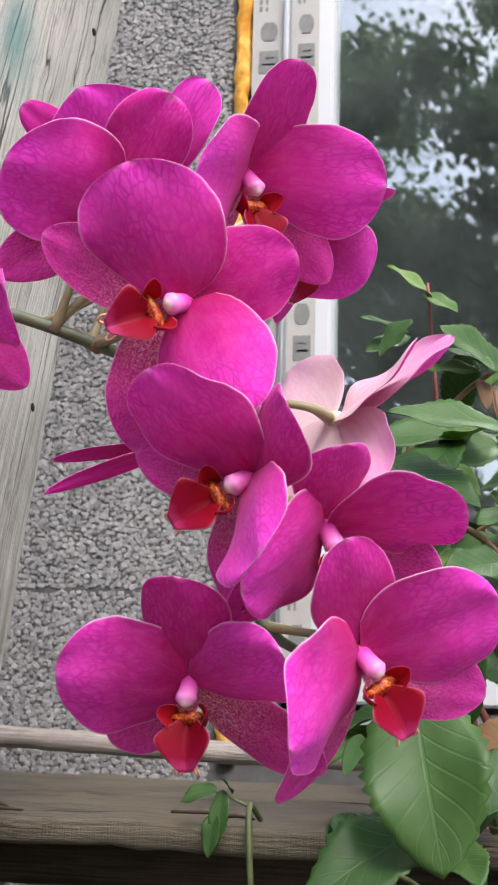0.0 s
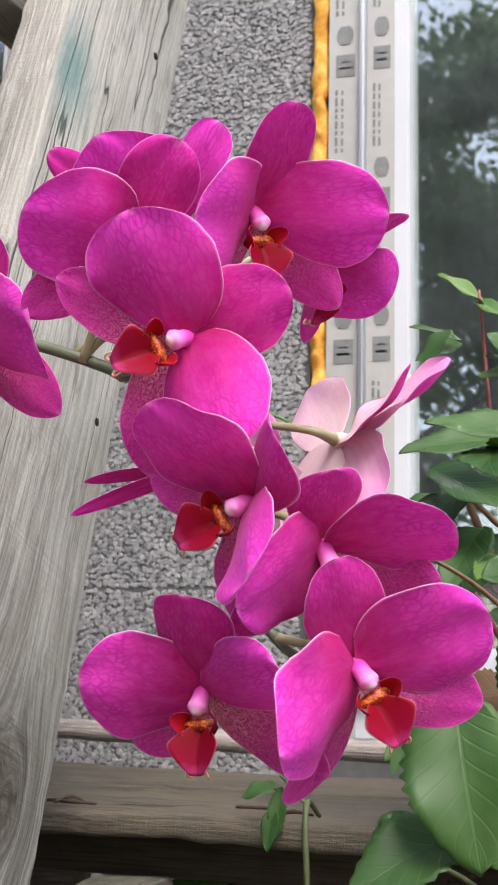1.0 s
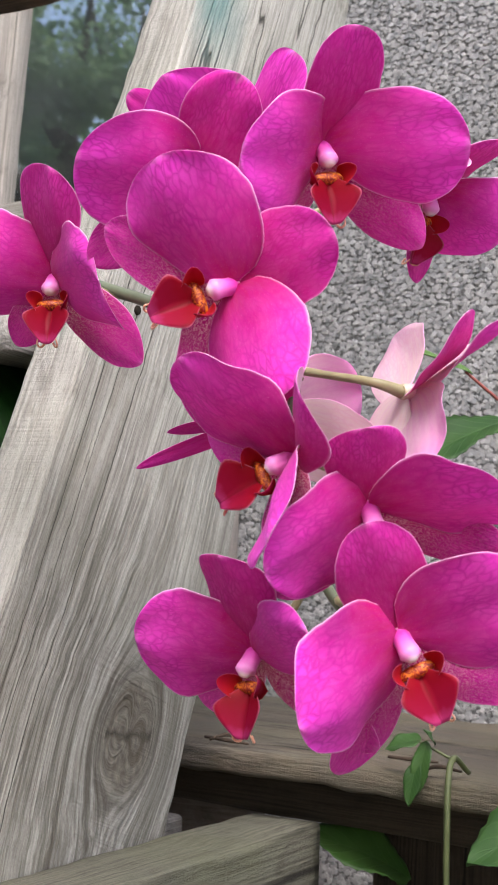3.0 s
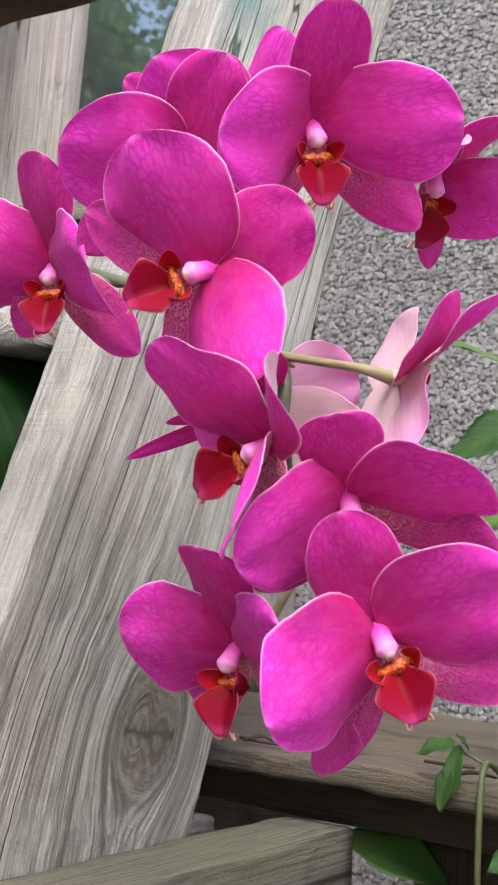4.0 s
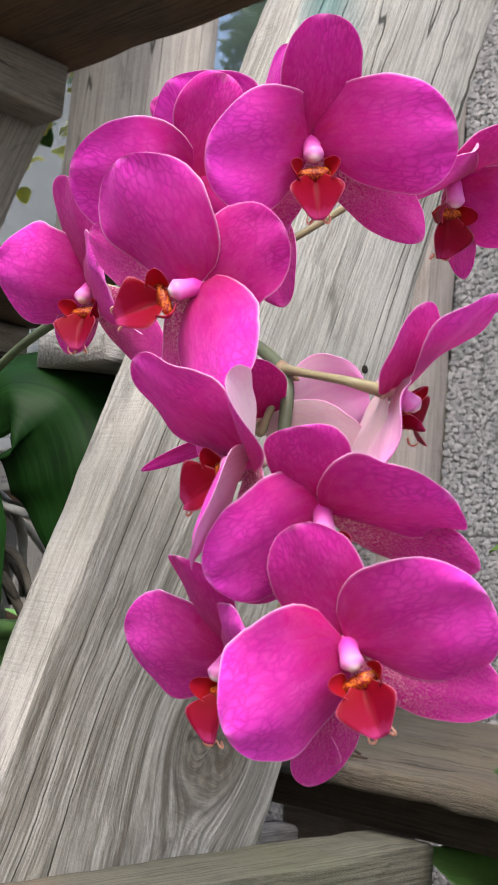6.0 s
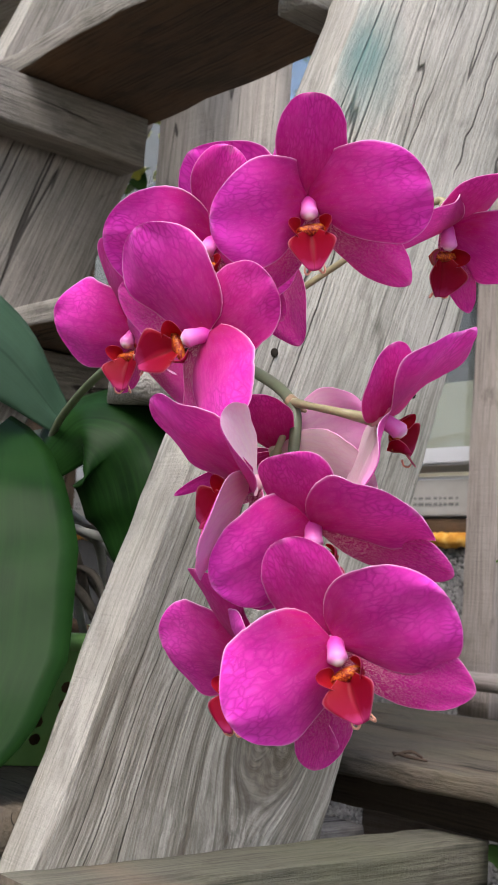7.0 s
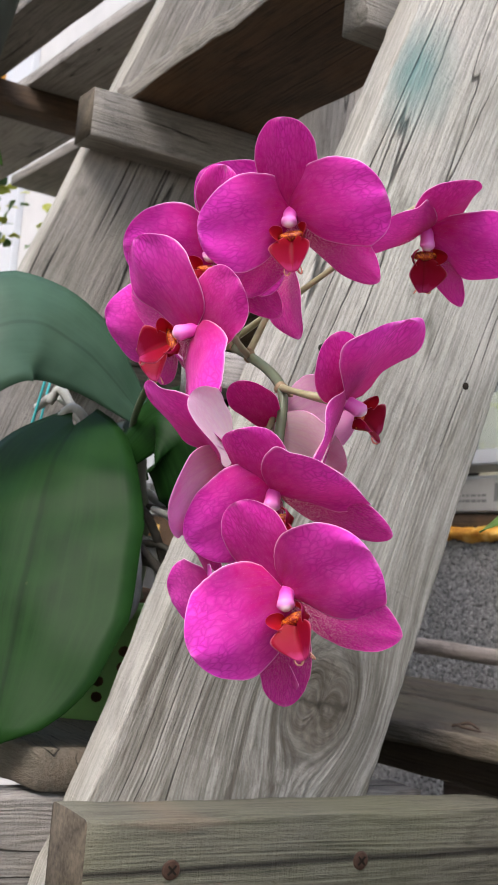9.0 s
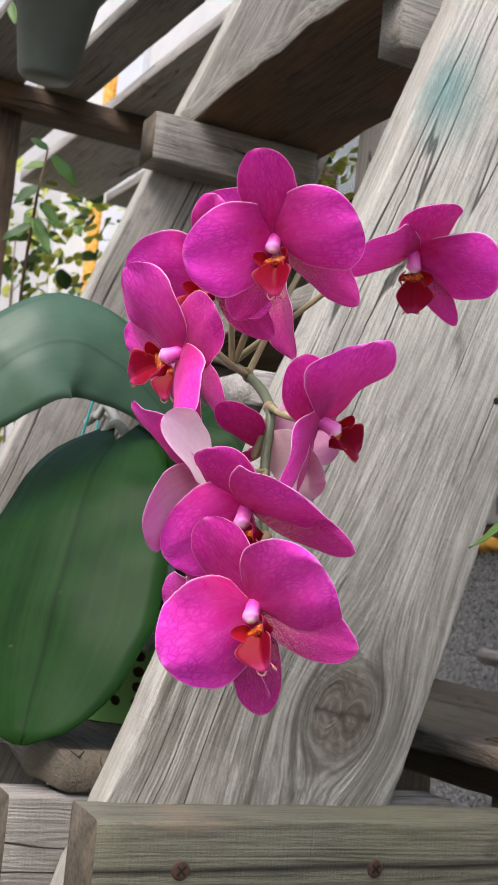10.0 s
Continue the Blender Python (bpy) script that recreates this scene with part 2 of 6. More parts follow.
def petal_material(name, deep, fresh, vein, edge, speckle=0.0, translucent=0.36, pale_mid=None):
    """Petal skin. UV: x runs from base to tip, y across; 0.5 is the midline."""
    m, nt, b = nodes_of(name, 0.66, 0.07)
    vec, u, v = uv_of(nt, 1, 1)
    fan = nt.nodes.new("ShaderNodeUVMap")
    fan.uv_map = "fan"
    vec = fan.outputs[0]
    rnd = nt.nodes.new("ShaderNodeObjectInfo")
    sh = nt.nodes.new("ShaderNodeCombineXYZ")
    nt.links.new(math_node(nt, "MULTIPLY", rnd.outputs["Random"], 9.0), sh.inputs[0])
    nt.links.new(math_node(nt, "MULTIPLY", rnd.outputs["Random"], 5.0), sh.inputs[1])
    addv = nt.nodes.new("ShaderNodeVectorMath")
    nt.links.new(vec, addv.inputs[0])
    nt.links.new(sh.outputs[0], addv.inputs[1])
    wob = nt.nodes.new("ShaderNodeTexNoise")
    wob.inputs["Scale"].default_value = 5.0
    nt.links.new(addv.outputs[0], wob.inputs["Vector"])
    wv = nt.nodes.new("ShaderNodeVectorMath")
    wv.operation = "MULTIPLY_ADD"
    nt.links.new(wob.outputs["Color"], wv.inputs[0])
    wv.inputs[1].default_value = (0.16, 0.13, 0)
    nt.links.new(addv.outputs[0], wv.inputs[2])
    mp = nt.nodes.new("ShaderNodeMapping")
    mp.inputs["Scale"].default_value = (10, 21, 1)
    nt.links.new(wv.outputs[0], mp.inputs["Vector"])
    net = tex_voronoi(nt, mp.outputs["Vector"], 1.0, "DISTANCE_TO_EDGE")
    veins = ramp(nt, net, [(0.0, grey(1)), (0.06, grey(0.6)), (0.22, grey(0))])
    mp3 = nt.nodes.new("ShaderNodeMapping")
    mp3.inputs["Scale"].default_value = (1.6, 30, 1)
    nt.links.new(wv.outputs[0], mp3.inputs["Vector"])
    streaks = ramp(nt, tex_noise(nt, mp3.outputs["Vector"], 1.0, 4, 0.6), [(0.42, grey(0)), (0.66, grey(1))])
    blush = ramp(nt, tex_noise(nt, addv.outputs[0], 7.5, 4, 0.6, 0.4), [(0.35, grey(0)), (0.70, grey(1))])
    cloud = tex_noise(nt, addv.outputs[0], 3.2, 3)
    sparkle = tex_noise(nt, addv.outputs[0], 90, 2, 0.7)
    base = ramp(nt, math_node(nt, "ADD", math_node(nt, "MULTIPLY", u, 0.62), math_node(nt, "MULTIPLY", cloud, 0.38)), [(0.20, deep), (0.52, tuple(0.52 * a + 0.48 * c for a, c in zip(deep, fresh))), (0.82, fresh)])
    vm = math_node(nt, "MULTIPLY", veins, math_node(nt, "MULTIPLY", ramp(nt, u, [(0.2, grey(0.16)), (0.5, grey(0.56)), (1.0, grey(0.64))]), ramp(nt, cloud, [(0.35, grey(0.25)), (0.6, grey(1))])))
    base = mix(nt, math_node(nt, "MULTIPLY", blush, 0.07), base, edge)
    base = mix(nt, math_node(nt, "MULTIPLY", streaks, ramp(nt, u, [(0.1, grey(0.42)), (0.75, grey(0.14))])), base, vein)
    col = mix(nt, vm, base, vein)
    if pale_mid:
        stripes = math_node(nt, "SINE", math_node(nt, "MULTIPLY", v, 75.0))
        sm = math_node(nt, "MULTIPLY", math_node(nt, "MULTIPLY_ADD", stripes, 0.5, 0.5), ramp(nt, u, [(0.0, grey(0.5)), (0.7, grey(0.15)), (1, grey(0))]))
        col = mix(nt, sm, col, pale_mid)
    if speckle:
        mp2 = nt.nodes.new("ShaderNodeMapping")
        mp2.inputs["Scale"].default_value = (84, 46, 1)
        nt.links.new(wv.outputs[0], mp2.inputs["Vector"])
        dots = tex_noise(nt, mp2.outputs["Vector"], 1.0, 1.5, 0.5, 1.2)
        dm = math_node(nt, "MULTIPLY", ramp(nt, dots, [(0.51, grey(0)), (0.57, grey(1))]), ramp(nt, u, [(0.12, grey(speckle)), (0.30, grey(speckle * 0.75)), (0.48, grey(0.30)), (0.7, grey(0.12)), (1.0, grey(0.08))]))
        col = mix(nt, dm, col, (0.82, 0.52, 0.55))
    sp = ramp(nt, sparkle, [(0.62, grey(0)), (0.75, grey(0.22))])
    col = mix(nt, sp, col, edge)
    dv = math_node(nt, "ABSOLUTE", math_node(nt, "MULTIPLY_ADD", v, 2.0, -1.0))
    rim = ramp(nt, math_node(nt, "MAXIMUM", math_node(nt, "MULTIPLY_ADD", dv, 0.6, 0.4), math_node(nt, "MULTIPLY_ADD", u, 1.0, -0.065)), [(0.89, grey(0)), (0.955, grey(0.4)), (1.0, grey(0.95))])
    col = mix(nt, rim, col, edge)
    val(nt, b.inputs["Base Color"], col)
    b.inputs["Sheen Weight"].default_value = 0.12
    b.inputs["Sheen Tint"].default_value = (0.95, 0.7, 1.0, 1)
    b.inputs["Sheen Roughness"].default_value = 0.5
    h = math_node(nt, "ADD", math_node(nt, "MULTIPLY", veins, -0.5), math_node(nt, "MULTIPLY", sparkle, 0.35))
    bump(nt, b, h, 0.08, 0.0006)
    tr = nt.nodes.new("ShaderNodeBsdfTranslucent")
    nt.links.new(col, tr.inputs["Color"])
    ms = nt.nodes.new("ShaderNodeMixShader")
    ms.inputs[0].default_value = translucent
    nt.links.new(b.outputs[0], ms.inputs[1])
    nt.links.new(tr.outputs[0], ms.inputs[2])
    nt.links.new(ms.outputs[0], nt.nodes["Material Output"].inputs["Surface"])
    return m


def leaf_material(name, dark, light, vein, rough=0.35, side_veins=9.0, translucent=0.2, stripes=0.0, spec=0.5):
    m, nt, b = nodes_of(name, rough, spec)
    vec, u, v = uv_of(nt, 1, 1)
    obj = coords(nt)
    rnd = nt.nodes.new("ShaderNodeObjectInfo")
    cloud = tex_noise(nt, obj, 35, 4)
    big = tex_noise(nt, obj, 9, 3)
    f = math_node(nt, "ADD", math_node(nt, "MULTIPLY", cloud, 0.4), math_node(nt, "ADD", math_node(nt, "MULTIPLY", big, 0.4), math_node(nt, "MULTIPLY", rnd.outputs["Random"], 0.2)))
    col = ramp(nt, f, [(0.35, dark), (0.68, light)])
    dv = math_node(nt, "ABSOLUTE", math_node(nt, "SUBTRACT", v, 0.5))
    midrib = ramp(nt, dv, [(0.008, grey(1)), (0.022, grey(0))])
    if side_veins:
        w = math_node(nt, "FRACT", math_node(nt, "MULTIPLY", math_node(nt, "SUBTRACT", u, math_node(nt, "MULTIPLY", math_node(nt, "POWER", dv, 0.8), 0.55)), side_veins))
        sv = ramp(nt, math_node(nt, "ABSOLUTE", math_node(nt, "SUBTRACT", w, 0.5)), [(0.03, grey(0.75)), (0.1, grey(0))])
        lines = math_node(nt, "MAXIMUM", midrib, sv)
    else:
        lines = midrib
    if stripes:
        mp = nt.nodes.new("ShaderNodeMapping")
        mp.inputs["Scale"].default_value = (1.2, 26, 1)
        nt.links.new(vec, mp.inputs["Vector"])
        st = ramp(nt, tex_noise(nt, mp.outputs["Vector"], 1.0, 4), [(0.45, grey(0)), (0.7, grey(stripes))])
        col = mix(nt, st, col, light)
        spots = ramp(nt, tex_noise(nt, obj, 60, 2), [(0.76, grey(0)), (0.82, grey(0.2))])
        col = mix(nt, spots, col, (0.3, 0.24, 0.1))
    col = mix(nt, math_node(nt, "MULTIPLY", lines, 0.4), col, vein)
    val(nt, b.inputs["Base Color"], col)
    h = math_node(nt, "ADD", math_node(nt, "MULTIPLY", lines, -0.8 if side_veins else -0.2), math_node(nt, "MULTIPLY", cloud, 0.5))
    bump(nt, b, h, 0.28, 0.0009)
    tr = nt.nodes.new("ShaderNodeBsdfTranslucent")
    nt.links.new(col, tr.inputs["Color"])
    ms = nt.nodes.new("ShaderNodeMixShader")
    ms.inputs[0].default_value = translucent
    nt.links.new(b.outputs[0], ms.inputs[1])
    nt.links.new(tr.outputs[0], ms.inputs[2])
    nt.links.new(ms.outputs[0], nt.nodes["Material Output"].inputs["Surface"])
    return m


PETAL = petal_material("petal_front", (0.52, 0.003, 0.130), (0.98, 0.076, 0.74), (0.52, 0.008, 0.26), (0.94, 0.56, 0.84))
SEPAL = petal_material("sepal_front", (0.42, 0.002, 0.080), (0.78, 0.036, 0.47), (0.44, 0.005, 0.17), (0.92, 0.46, 0.78))
SPECKLED = petal_material("speckled_sepal", (0.41, 0.002, 0.09), (0.80, 0.042, 0.50), (0.44, 0.006, 0.19), (0.92, 0.46, 0.78), speckle=0.9)
PETAL_BACK = petal_material("petal_back", (0.86, 0.70, 0.72), (0.80, 0.30, 0.64), (0.74, 0.36, 0.58), (0.9, 0.45, 0.75), pale_mid=(0.86, 0.72, 0.68))
SEPAL_BACK = petal_material("sepal_back", (0.86, 0.76, 0.74), (0.84, 0.60, 0.72), (0.80, 0.48, 0.62), (0.9, 0.5, 0.75), pale_mid=(0.86, 0.74, 0.66))


def lip_material():
    m, nt, b = nodes_of("lip_red", 0.42, 0.12)
    vec, u, v = uv_of(nt, 1, 1)
    n = tex_noise(nt, coords(nt), 260, 3)
    dv = math_node(nt, "ABSOLUTE", math_node(nt, "SUBTRACT", v, 0.5))
    col = ramp(nt, math_node(nt, "ADD", math_node(nt, "MULTIPLY", u, 0.8), math_node(nt, "MULTIPLY", n, 0.2)), [(0.05, (0.40, 0.010, 0.016)), (0.35, (0.34, 0.005, 0.022)), (0.7, (0.38, 0.008, 0.050)), (0.92, (0.60, 0.06, 0.24))])
    col = mix(nt, ramp(nt, dv, [(0.0, grey(0.55)), (0.05, grey(0))]), col, (0.22, 0.004, 0.012))
    col = mix(nt, ramp(nt, dv, [(0.465, grey(0)), (0.495, grey(0.55))]), col, (0.80, 0.25, 0.42))
    val(nt, b.inputs["Base Color"], col)
    bump(nt, b, n, 0.2, 0.0004)
    tr = nt.nodes.new("ShaderNodeBsdfTranslucent")
    nt.links.new(col, tr.inputs["Color"])
    ms = nt.nodes.new("ShaderNodeMixShader")
    ms.inputs[0].default_value = 0.5
    nt.links.new(b.outputs[0], ms.inputs[1])
    nt.links.new(tr.outputs[0], ms.inputs[2])
    nt.links.new(ms.outputs[0], nt.nodes["Material Output"].inputs["Surface"])
    return m


def lobe_material():
    m, nt, b = nodes_of("lip_lobe_scarlet", 0.45, 0.12)
    vec, u, v = uv_of(nt, 1, 1)
    n = tex_noise(nt, coords(nt), 700, 2, 0.5, 1.0)
    dv = math_node(nt, "ABSOLUTE", math_node(nt, "SUBTRACT", v, 0.5))
    col = ramp(nt, math_node(nt, "ADD", math_node(nt, "MULTIPLY", u, 0.7), math_node(nt, "MULTIPLY", n, 0.3)), [(0.1, (0.62, 0.07, 0.012)), (0.4, (0.55, 0.015, 0.020)), (0.9, (0.46, 0.008, 0.05))])
    col = mix(nt, ramp(nt, dv, [(0.40, grey(0)), (0.48, grey(0.7))]), col, (0.80, 0.20, 0.36))
    val(nt, b.inputs["Base Color"], col)
    tr = nt.nodes.new("ShaderNodeBsdfTranslucent")
    nt.links.new(col, tr.inputs["Color"])
    ms = nt.nodes.new("ShaderNodeMixShader")
    ms.inputs[0].default_value = 0.5
    nt.links.new(b.outputs[0], ms.inputs[1])
    nt.links.new(tr.outputs[0], ms.inputs[2])
    nt.links.new(ms.outputs[0], nt.nodes["Material Output"].inputs["Surface"])
    return m


LOBE = lobe_material()


def callus_material():
    m, nt, b = nodes_of("callus_orange", 0.45, 0.4)
    v = coords(nt)
    n = tex_noise(nt, v, 900, 2, 0.5, 1.0)
    col = ramp(nt, n, [(0.40, (0.62, 0.17, 0.010)), (0.47, (0.46, 0.06, 0.008)), (0.53, (0.20, 0.004, 0.005))])
    val(nt, b.inputs["Base Color"], col)
    bump(nt, b, n, 0.4, 0.0005)
    return m


def column_material():
    m, nt, b = nodes_of("column_pink", 0.35, 0.45)
    vec, u, v = uv_of(nt, 1, 1)
    n = tex_noise(nt, coords(nt), 350, 3)
    col = ramp(nt, math_node(nt, "ADD", u, math_node(nt, "MULTIPLY", math_node(nt, "SUBTRACT", n, 0.5), 0.15)), [(0.0, (0.50, 0.42, 0.30)), (0.22, (0.62, 0.30, 0.36)), (0.32, (0.62, 0.03, 0.34)), (0.5, (0.72, 0.12, 0.48)), (0.84, (0.78, 0.27, 0.60)), (0.97, (0.84, 0.66, 0.70))])
    val(nt, b.inputs["Base Color"], col)
    b.inputs["Subsurface Weight"].default_value = 0.0
    return m


LIP, CALLUS, COLUMN = lip_material(), callus_material(), column_material()
CIRRUS = plain("cirrus_pink", (0.82, 0.42, 0.30), 0.4, 0.4, 0.1, 300)
STEM = plain("stem_green", (0.095, 0.115, 0.065), 0.45, 0.4, 0.25, 120)
PEDICEL = plain("pedicel_pale", (0.26, 0.235, 0.125), 0.45, 0.4, 0.2, 120)
NODE_SHEATH = plain("sheath_brown", (0.24, 0.17, 0.10), 0.6, 0.3, 0.3, 160)
ORCHID_LEAF = leaf_material("orchid_leaf", (0.0018, 0.010, 0.0016), (0.009, 0.033, 0.006), (0.001, 0.003, 0.001), 0.42, 0.0, 0.03, stripes=1.0, spec=0.06)
MATT_LEAF = leaf_material("orchid_leaf_matt", (0.016, 0.042, 0.022), (0.042, 0.086, 0.050), (0.010, 0.026, 0.014), 0.42, 0.0, 0.05, stripes=0.6, spec=0.25)
ROOT = plain("root_white", (0.34, 0.35, 0.32), 0.6, 0.3, 0.2, 200)
SHRUB_LEAF = leaf_material("shrub_leaf", (0.020, 0.062, 0.012), (0.064, 0.135, 0.032), (0.066, 0.132, 0.040), 0.45, 7.0, 0.22, spec=0.3)
BRIGHT_LEAF = leaf_material("bright_leaf", (0.06, 0.15, 0.018), (0.15, 0.27, 0.045), (0.25, 0.36, 0.12), 0.45, 8.0, 0.4)
YELLOW_LEAF = leaf_material("yellow_leaf", (0.38, 0.42, 0.05), (0.62, 0.62, 0.14), (0.45, 0.45, 0.2), 0.45, 7.0, 0.4)
DRY_LEAF = leaf_material("dry_leaf", (0.10, 0.05, 0.02), (0.22, 0.12, 0.05), (0.16, 0.09, 0.04), 0.7, 7.0, 0.1)
TWIG = plain("twig_brown", (0.16, 0.10, 0.055), 0.7, 0.3, 0.35, 150)
REDTWIG = plain("twig_red", (0.22, 0.06, 0.05), 0.6, 0.3, 0.3, 150)
GREEN_TWIG = plain("twig_green", (0.065, 0.08, 0.03), 0.55, 0.35, 0.3, 150)


# ---- mesh tools ----
def part(name, bm, material, parent=None, label="", smooth=True):
    """Link a bmesh as one mesh object, under a thing or part when one is given."""
    me = bpy.data.meshes.new(name)
    bm.to_mesh(me)
    bm.free()
    for m in material if isinstance(material, (list, tuple)) else [material]:
        me.materials.append(m)
    if smooth:
        for p in me.polygons:
            p.use_smooth = True
    ob = new(name, me)
    if parent is not None:
        ob.parent = parent
    if label:
        tagged(ob, label)
    return ob


def base(name, m, label, category, group="", kind=""):
    """An empty at a thing's base."""
    ob = new(name)
    ob.matrix_world = m
    return tagged(ob, label, category, group, kind)


def axes(origin, ax, ay, az):
    """A pose from an origin and three axis directions."""
    m = Matrix.Identity(4)
    for i, a in enumerate((ax, ay, az)):
        m.col[i][:3] = Vector(a).normalized()
    m.translation = origin
    return m


def timber(x0, x1, y0, y1, z0, z1, chamfer=0.003, rough=0.0008, step=0.03, taper=0.0, seed=0, wavy=0.0):
    """A board along x with worn, slightly uneven edges. taper: change of y0 per metre. wavy: waviness of the y0 edge."""
    bm = bmesh.new()
    n = max(2, int((x1 - x0) / step))
    rings = []
    off = Vector((seed * 3.7, seed * 1.9, seed * 5.1))
    for i in range(n + 1):
        x = x0 + (x1 - x0) * i / n
        a = y0 + taper * x
        if wavy:
            a += wavy * (noise.noise(Vector((x * 9, seed, 0))) + 0.5 * noise.noise(Vector((x * 31, seed, 4))))
        c = chamfer
        sect = []
        for (py, pz) in ((a + c, z0), ((a + y1) / 2, z0), (y1 - c, z0), (y1 - c * 0.3, z0 + c * 0.3), (y1, z0 + c), (y1, (z0 + z1) / 2), (y1, z1 - c), (y1 - c * 0.3, z1 - c * 0.3),
                         (y1 - c, z1), ((a + y1) / 2, z1), (a + c, z1), (a + c * 0.3, z1 - c * 0.3), (a, z1 - c), (a, (z0 + z1) / 2), (a, z0 + c), (a + c * 0.3, z0 + c * 0.3)):
            p = Vector((x, py, pz))
            d = noise.noise_vector(p * 60 + off) * rough + noise.noise_vector(p * 11 + off) * rough * 1.5
            d.x *= 0.3
            sect.append(bm.verts.new(p + d))
        rings.append(sect)
    k = len(rings[0])
    for r, s in zip(rings, rings[1:]):
        for j in range(k):
            bm.faces.new((r[j], r[(j + 1) % k], s[(j + 1) % k], s[j]))
    bm.faces.new(list(reversed(rings[0]))).material_index = 1
    bm.faces.new(rings[-1]).material_index = 1
    bmesh.ops.recalc_face_normals(bm, faces=bm.faces[:])
    return bm


def add_box(bm, x0, x1, y0, y1, z0, z1):
    vs = [bm.verts.new((x, y, z)) for x in (x0, x1) for y in (y0, y1) for z in (z0, z1)]
    for f in ((0, 1, 3, 2), (4, 6, 7, 5), (0, 4, 5, 1), (2, 3, 7, 6), (0, 2, 6, 4), (1, 5, 7, 3)):
        bm.faces.new([vs[i] for i in f])


def box(x0, x1, y0, y1, z0, z1, bevel=0.0):
    bm = bmesh.new()
    add_box(bm, x0, x1, y0, y1, z0, z1)
    if bevel:
        bmesh.ops.bevel(bm, geom=bm.edges[:], offset=bevel, segments=2, affect="EDGES", profile=0.6)
    bmesh.ops.recalc_face_normals(bm, faces=bm.faces[:])
    return bm


def smooth_path(pts, n):
    """Catmull-Rom samples through points."""
    pts = [Vector(p) for p in pts]
    pts = [pts[0] * 2 - pts[1]] + pts + [pts[-1] * 2 - pts[-2]]
    out = []
    segs = len(pts) - 3
    for i in range(segs):
        a, b, c, d = pts[i:i + 4]
        for k in range(n):
            t = k / n
            out.append(0.5 * ((2 * b) + (c - a) * t + (2 * a - 5 * b + 4 * c - d) * t * t + (3 * b - a - 3 * c + d) * t ** 3))
    out.append(pts[-2].copy())
    return out


def tube(bm, pts, radii, sides=8, n=6, lump=0.0, seed=0):
    """A round, tapering rod through points, added to bm, with UV x along it."""
    uv = bm.loops.layers.uv.verify()
    path = smooth_path(pts, n)
    total = len(path) - 1
    up = Vector((0.13, 0.21, 0.97))
    rings = []
    for i, p in enumerate(path):
        d = (path[min(i + 1, total)] - path[max(i - 1, 0)]).normalized()
        s = d.cross(up)
        if s.length < 1e-3:
            s = d.cross(Vector((1, 0, 0)))
        s.normalize()
        w = s.cross(d).normalized()
        up = w
        f = i / total * (len(radii) - 1)
        k = min(int(f), len(radii) - 2)
        r = radii[k] + (radii[k + 1] - radii[k]) * (f - k)
        ring = []
        for j in range(sides):
            a = 2 * math.pi * j / sides
            q = p + (s * math.cos(a) + w * math.sin(a)) * r
            if lump:
                q += (q - p) * lump * noise.noise(q * (0.9 / r) * 0.5 + Vector((seed, 0, 0)))
            ring.append(bm.verts.new(q))
        rings.append(ring)
    for i, (r, s) in enumerate(zip(rings, rings[1:])):
        for j in range(sides):
            f = bm.faces.new((r[j], r[(j + 1) % sides], s[(j + 1) % sides], s[j]))
            for lo, (uu, vv) in zip(f.loops, ((i, j), (i, j + 1), (i + 1, j + 1), (i + 1, j))):
                lo[uv].uv = (uu / total, vv / sides)
    for ring, u in ((list(reversed(rings[0])), 0.0), (rings[-1], 1.0)):
        f = bm.faces.new(ring)
        for lo in f.loops:
            lo[uv].uv = (u, 0.5)
    return bm


def rod(pts, radii, **kw):
    bm = bmesh.new()
    tube(bm, pts, radii, **kw)
    bmesh.ops.recalc_face_normals(bm, faces=bm.faces[:])
    return bm


def lathe(profile, sides=32):
    """A turned shape about z from (radius, height) pairs."""
    bm = bmesh.new()
    rings = [[bm.verts.new((r * math.cos(2 * math.pi * j / sides), r * math.sin(2 * math.pi * j / sides), z)) for j in range(sides)] for r, z in profile]
    for a, b in zip(rings, rings[1:]):
        for j in range(sides):
            bm.faces.new((a[j], a[(j + 1) % sides], b[(j + 1) % sides], b[j]))
    bmesh.ops.recalc_face_normals(bm, faces=bm.faces[:])
    return bm


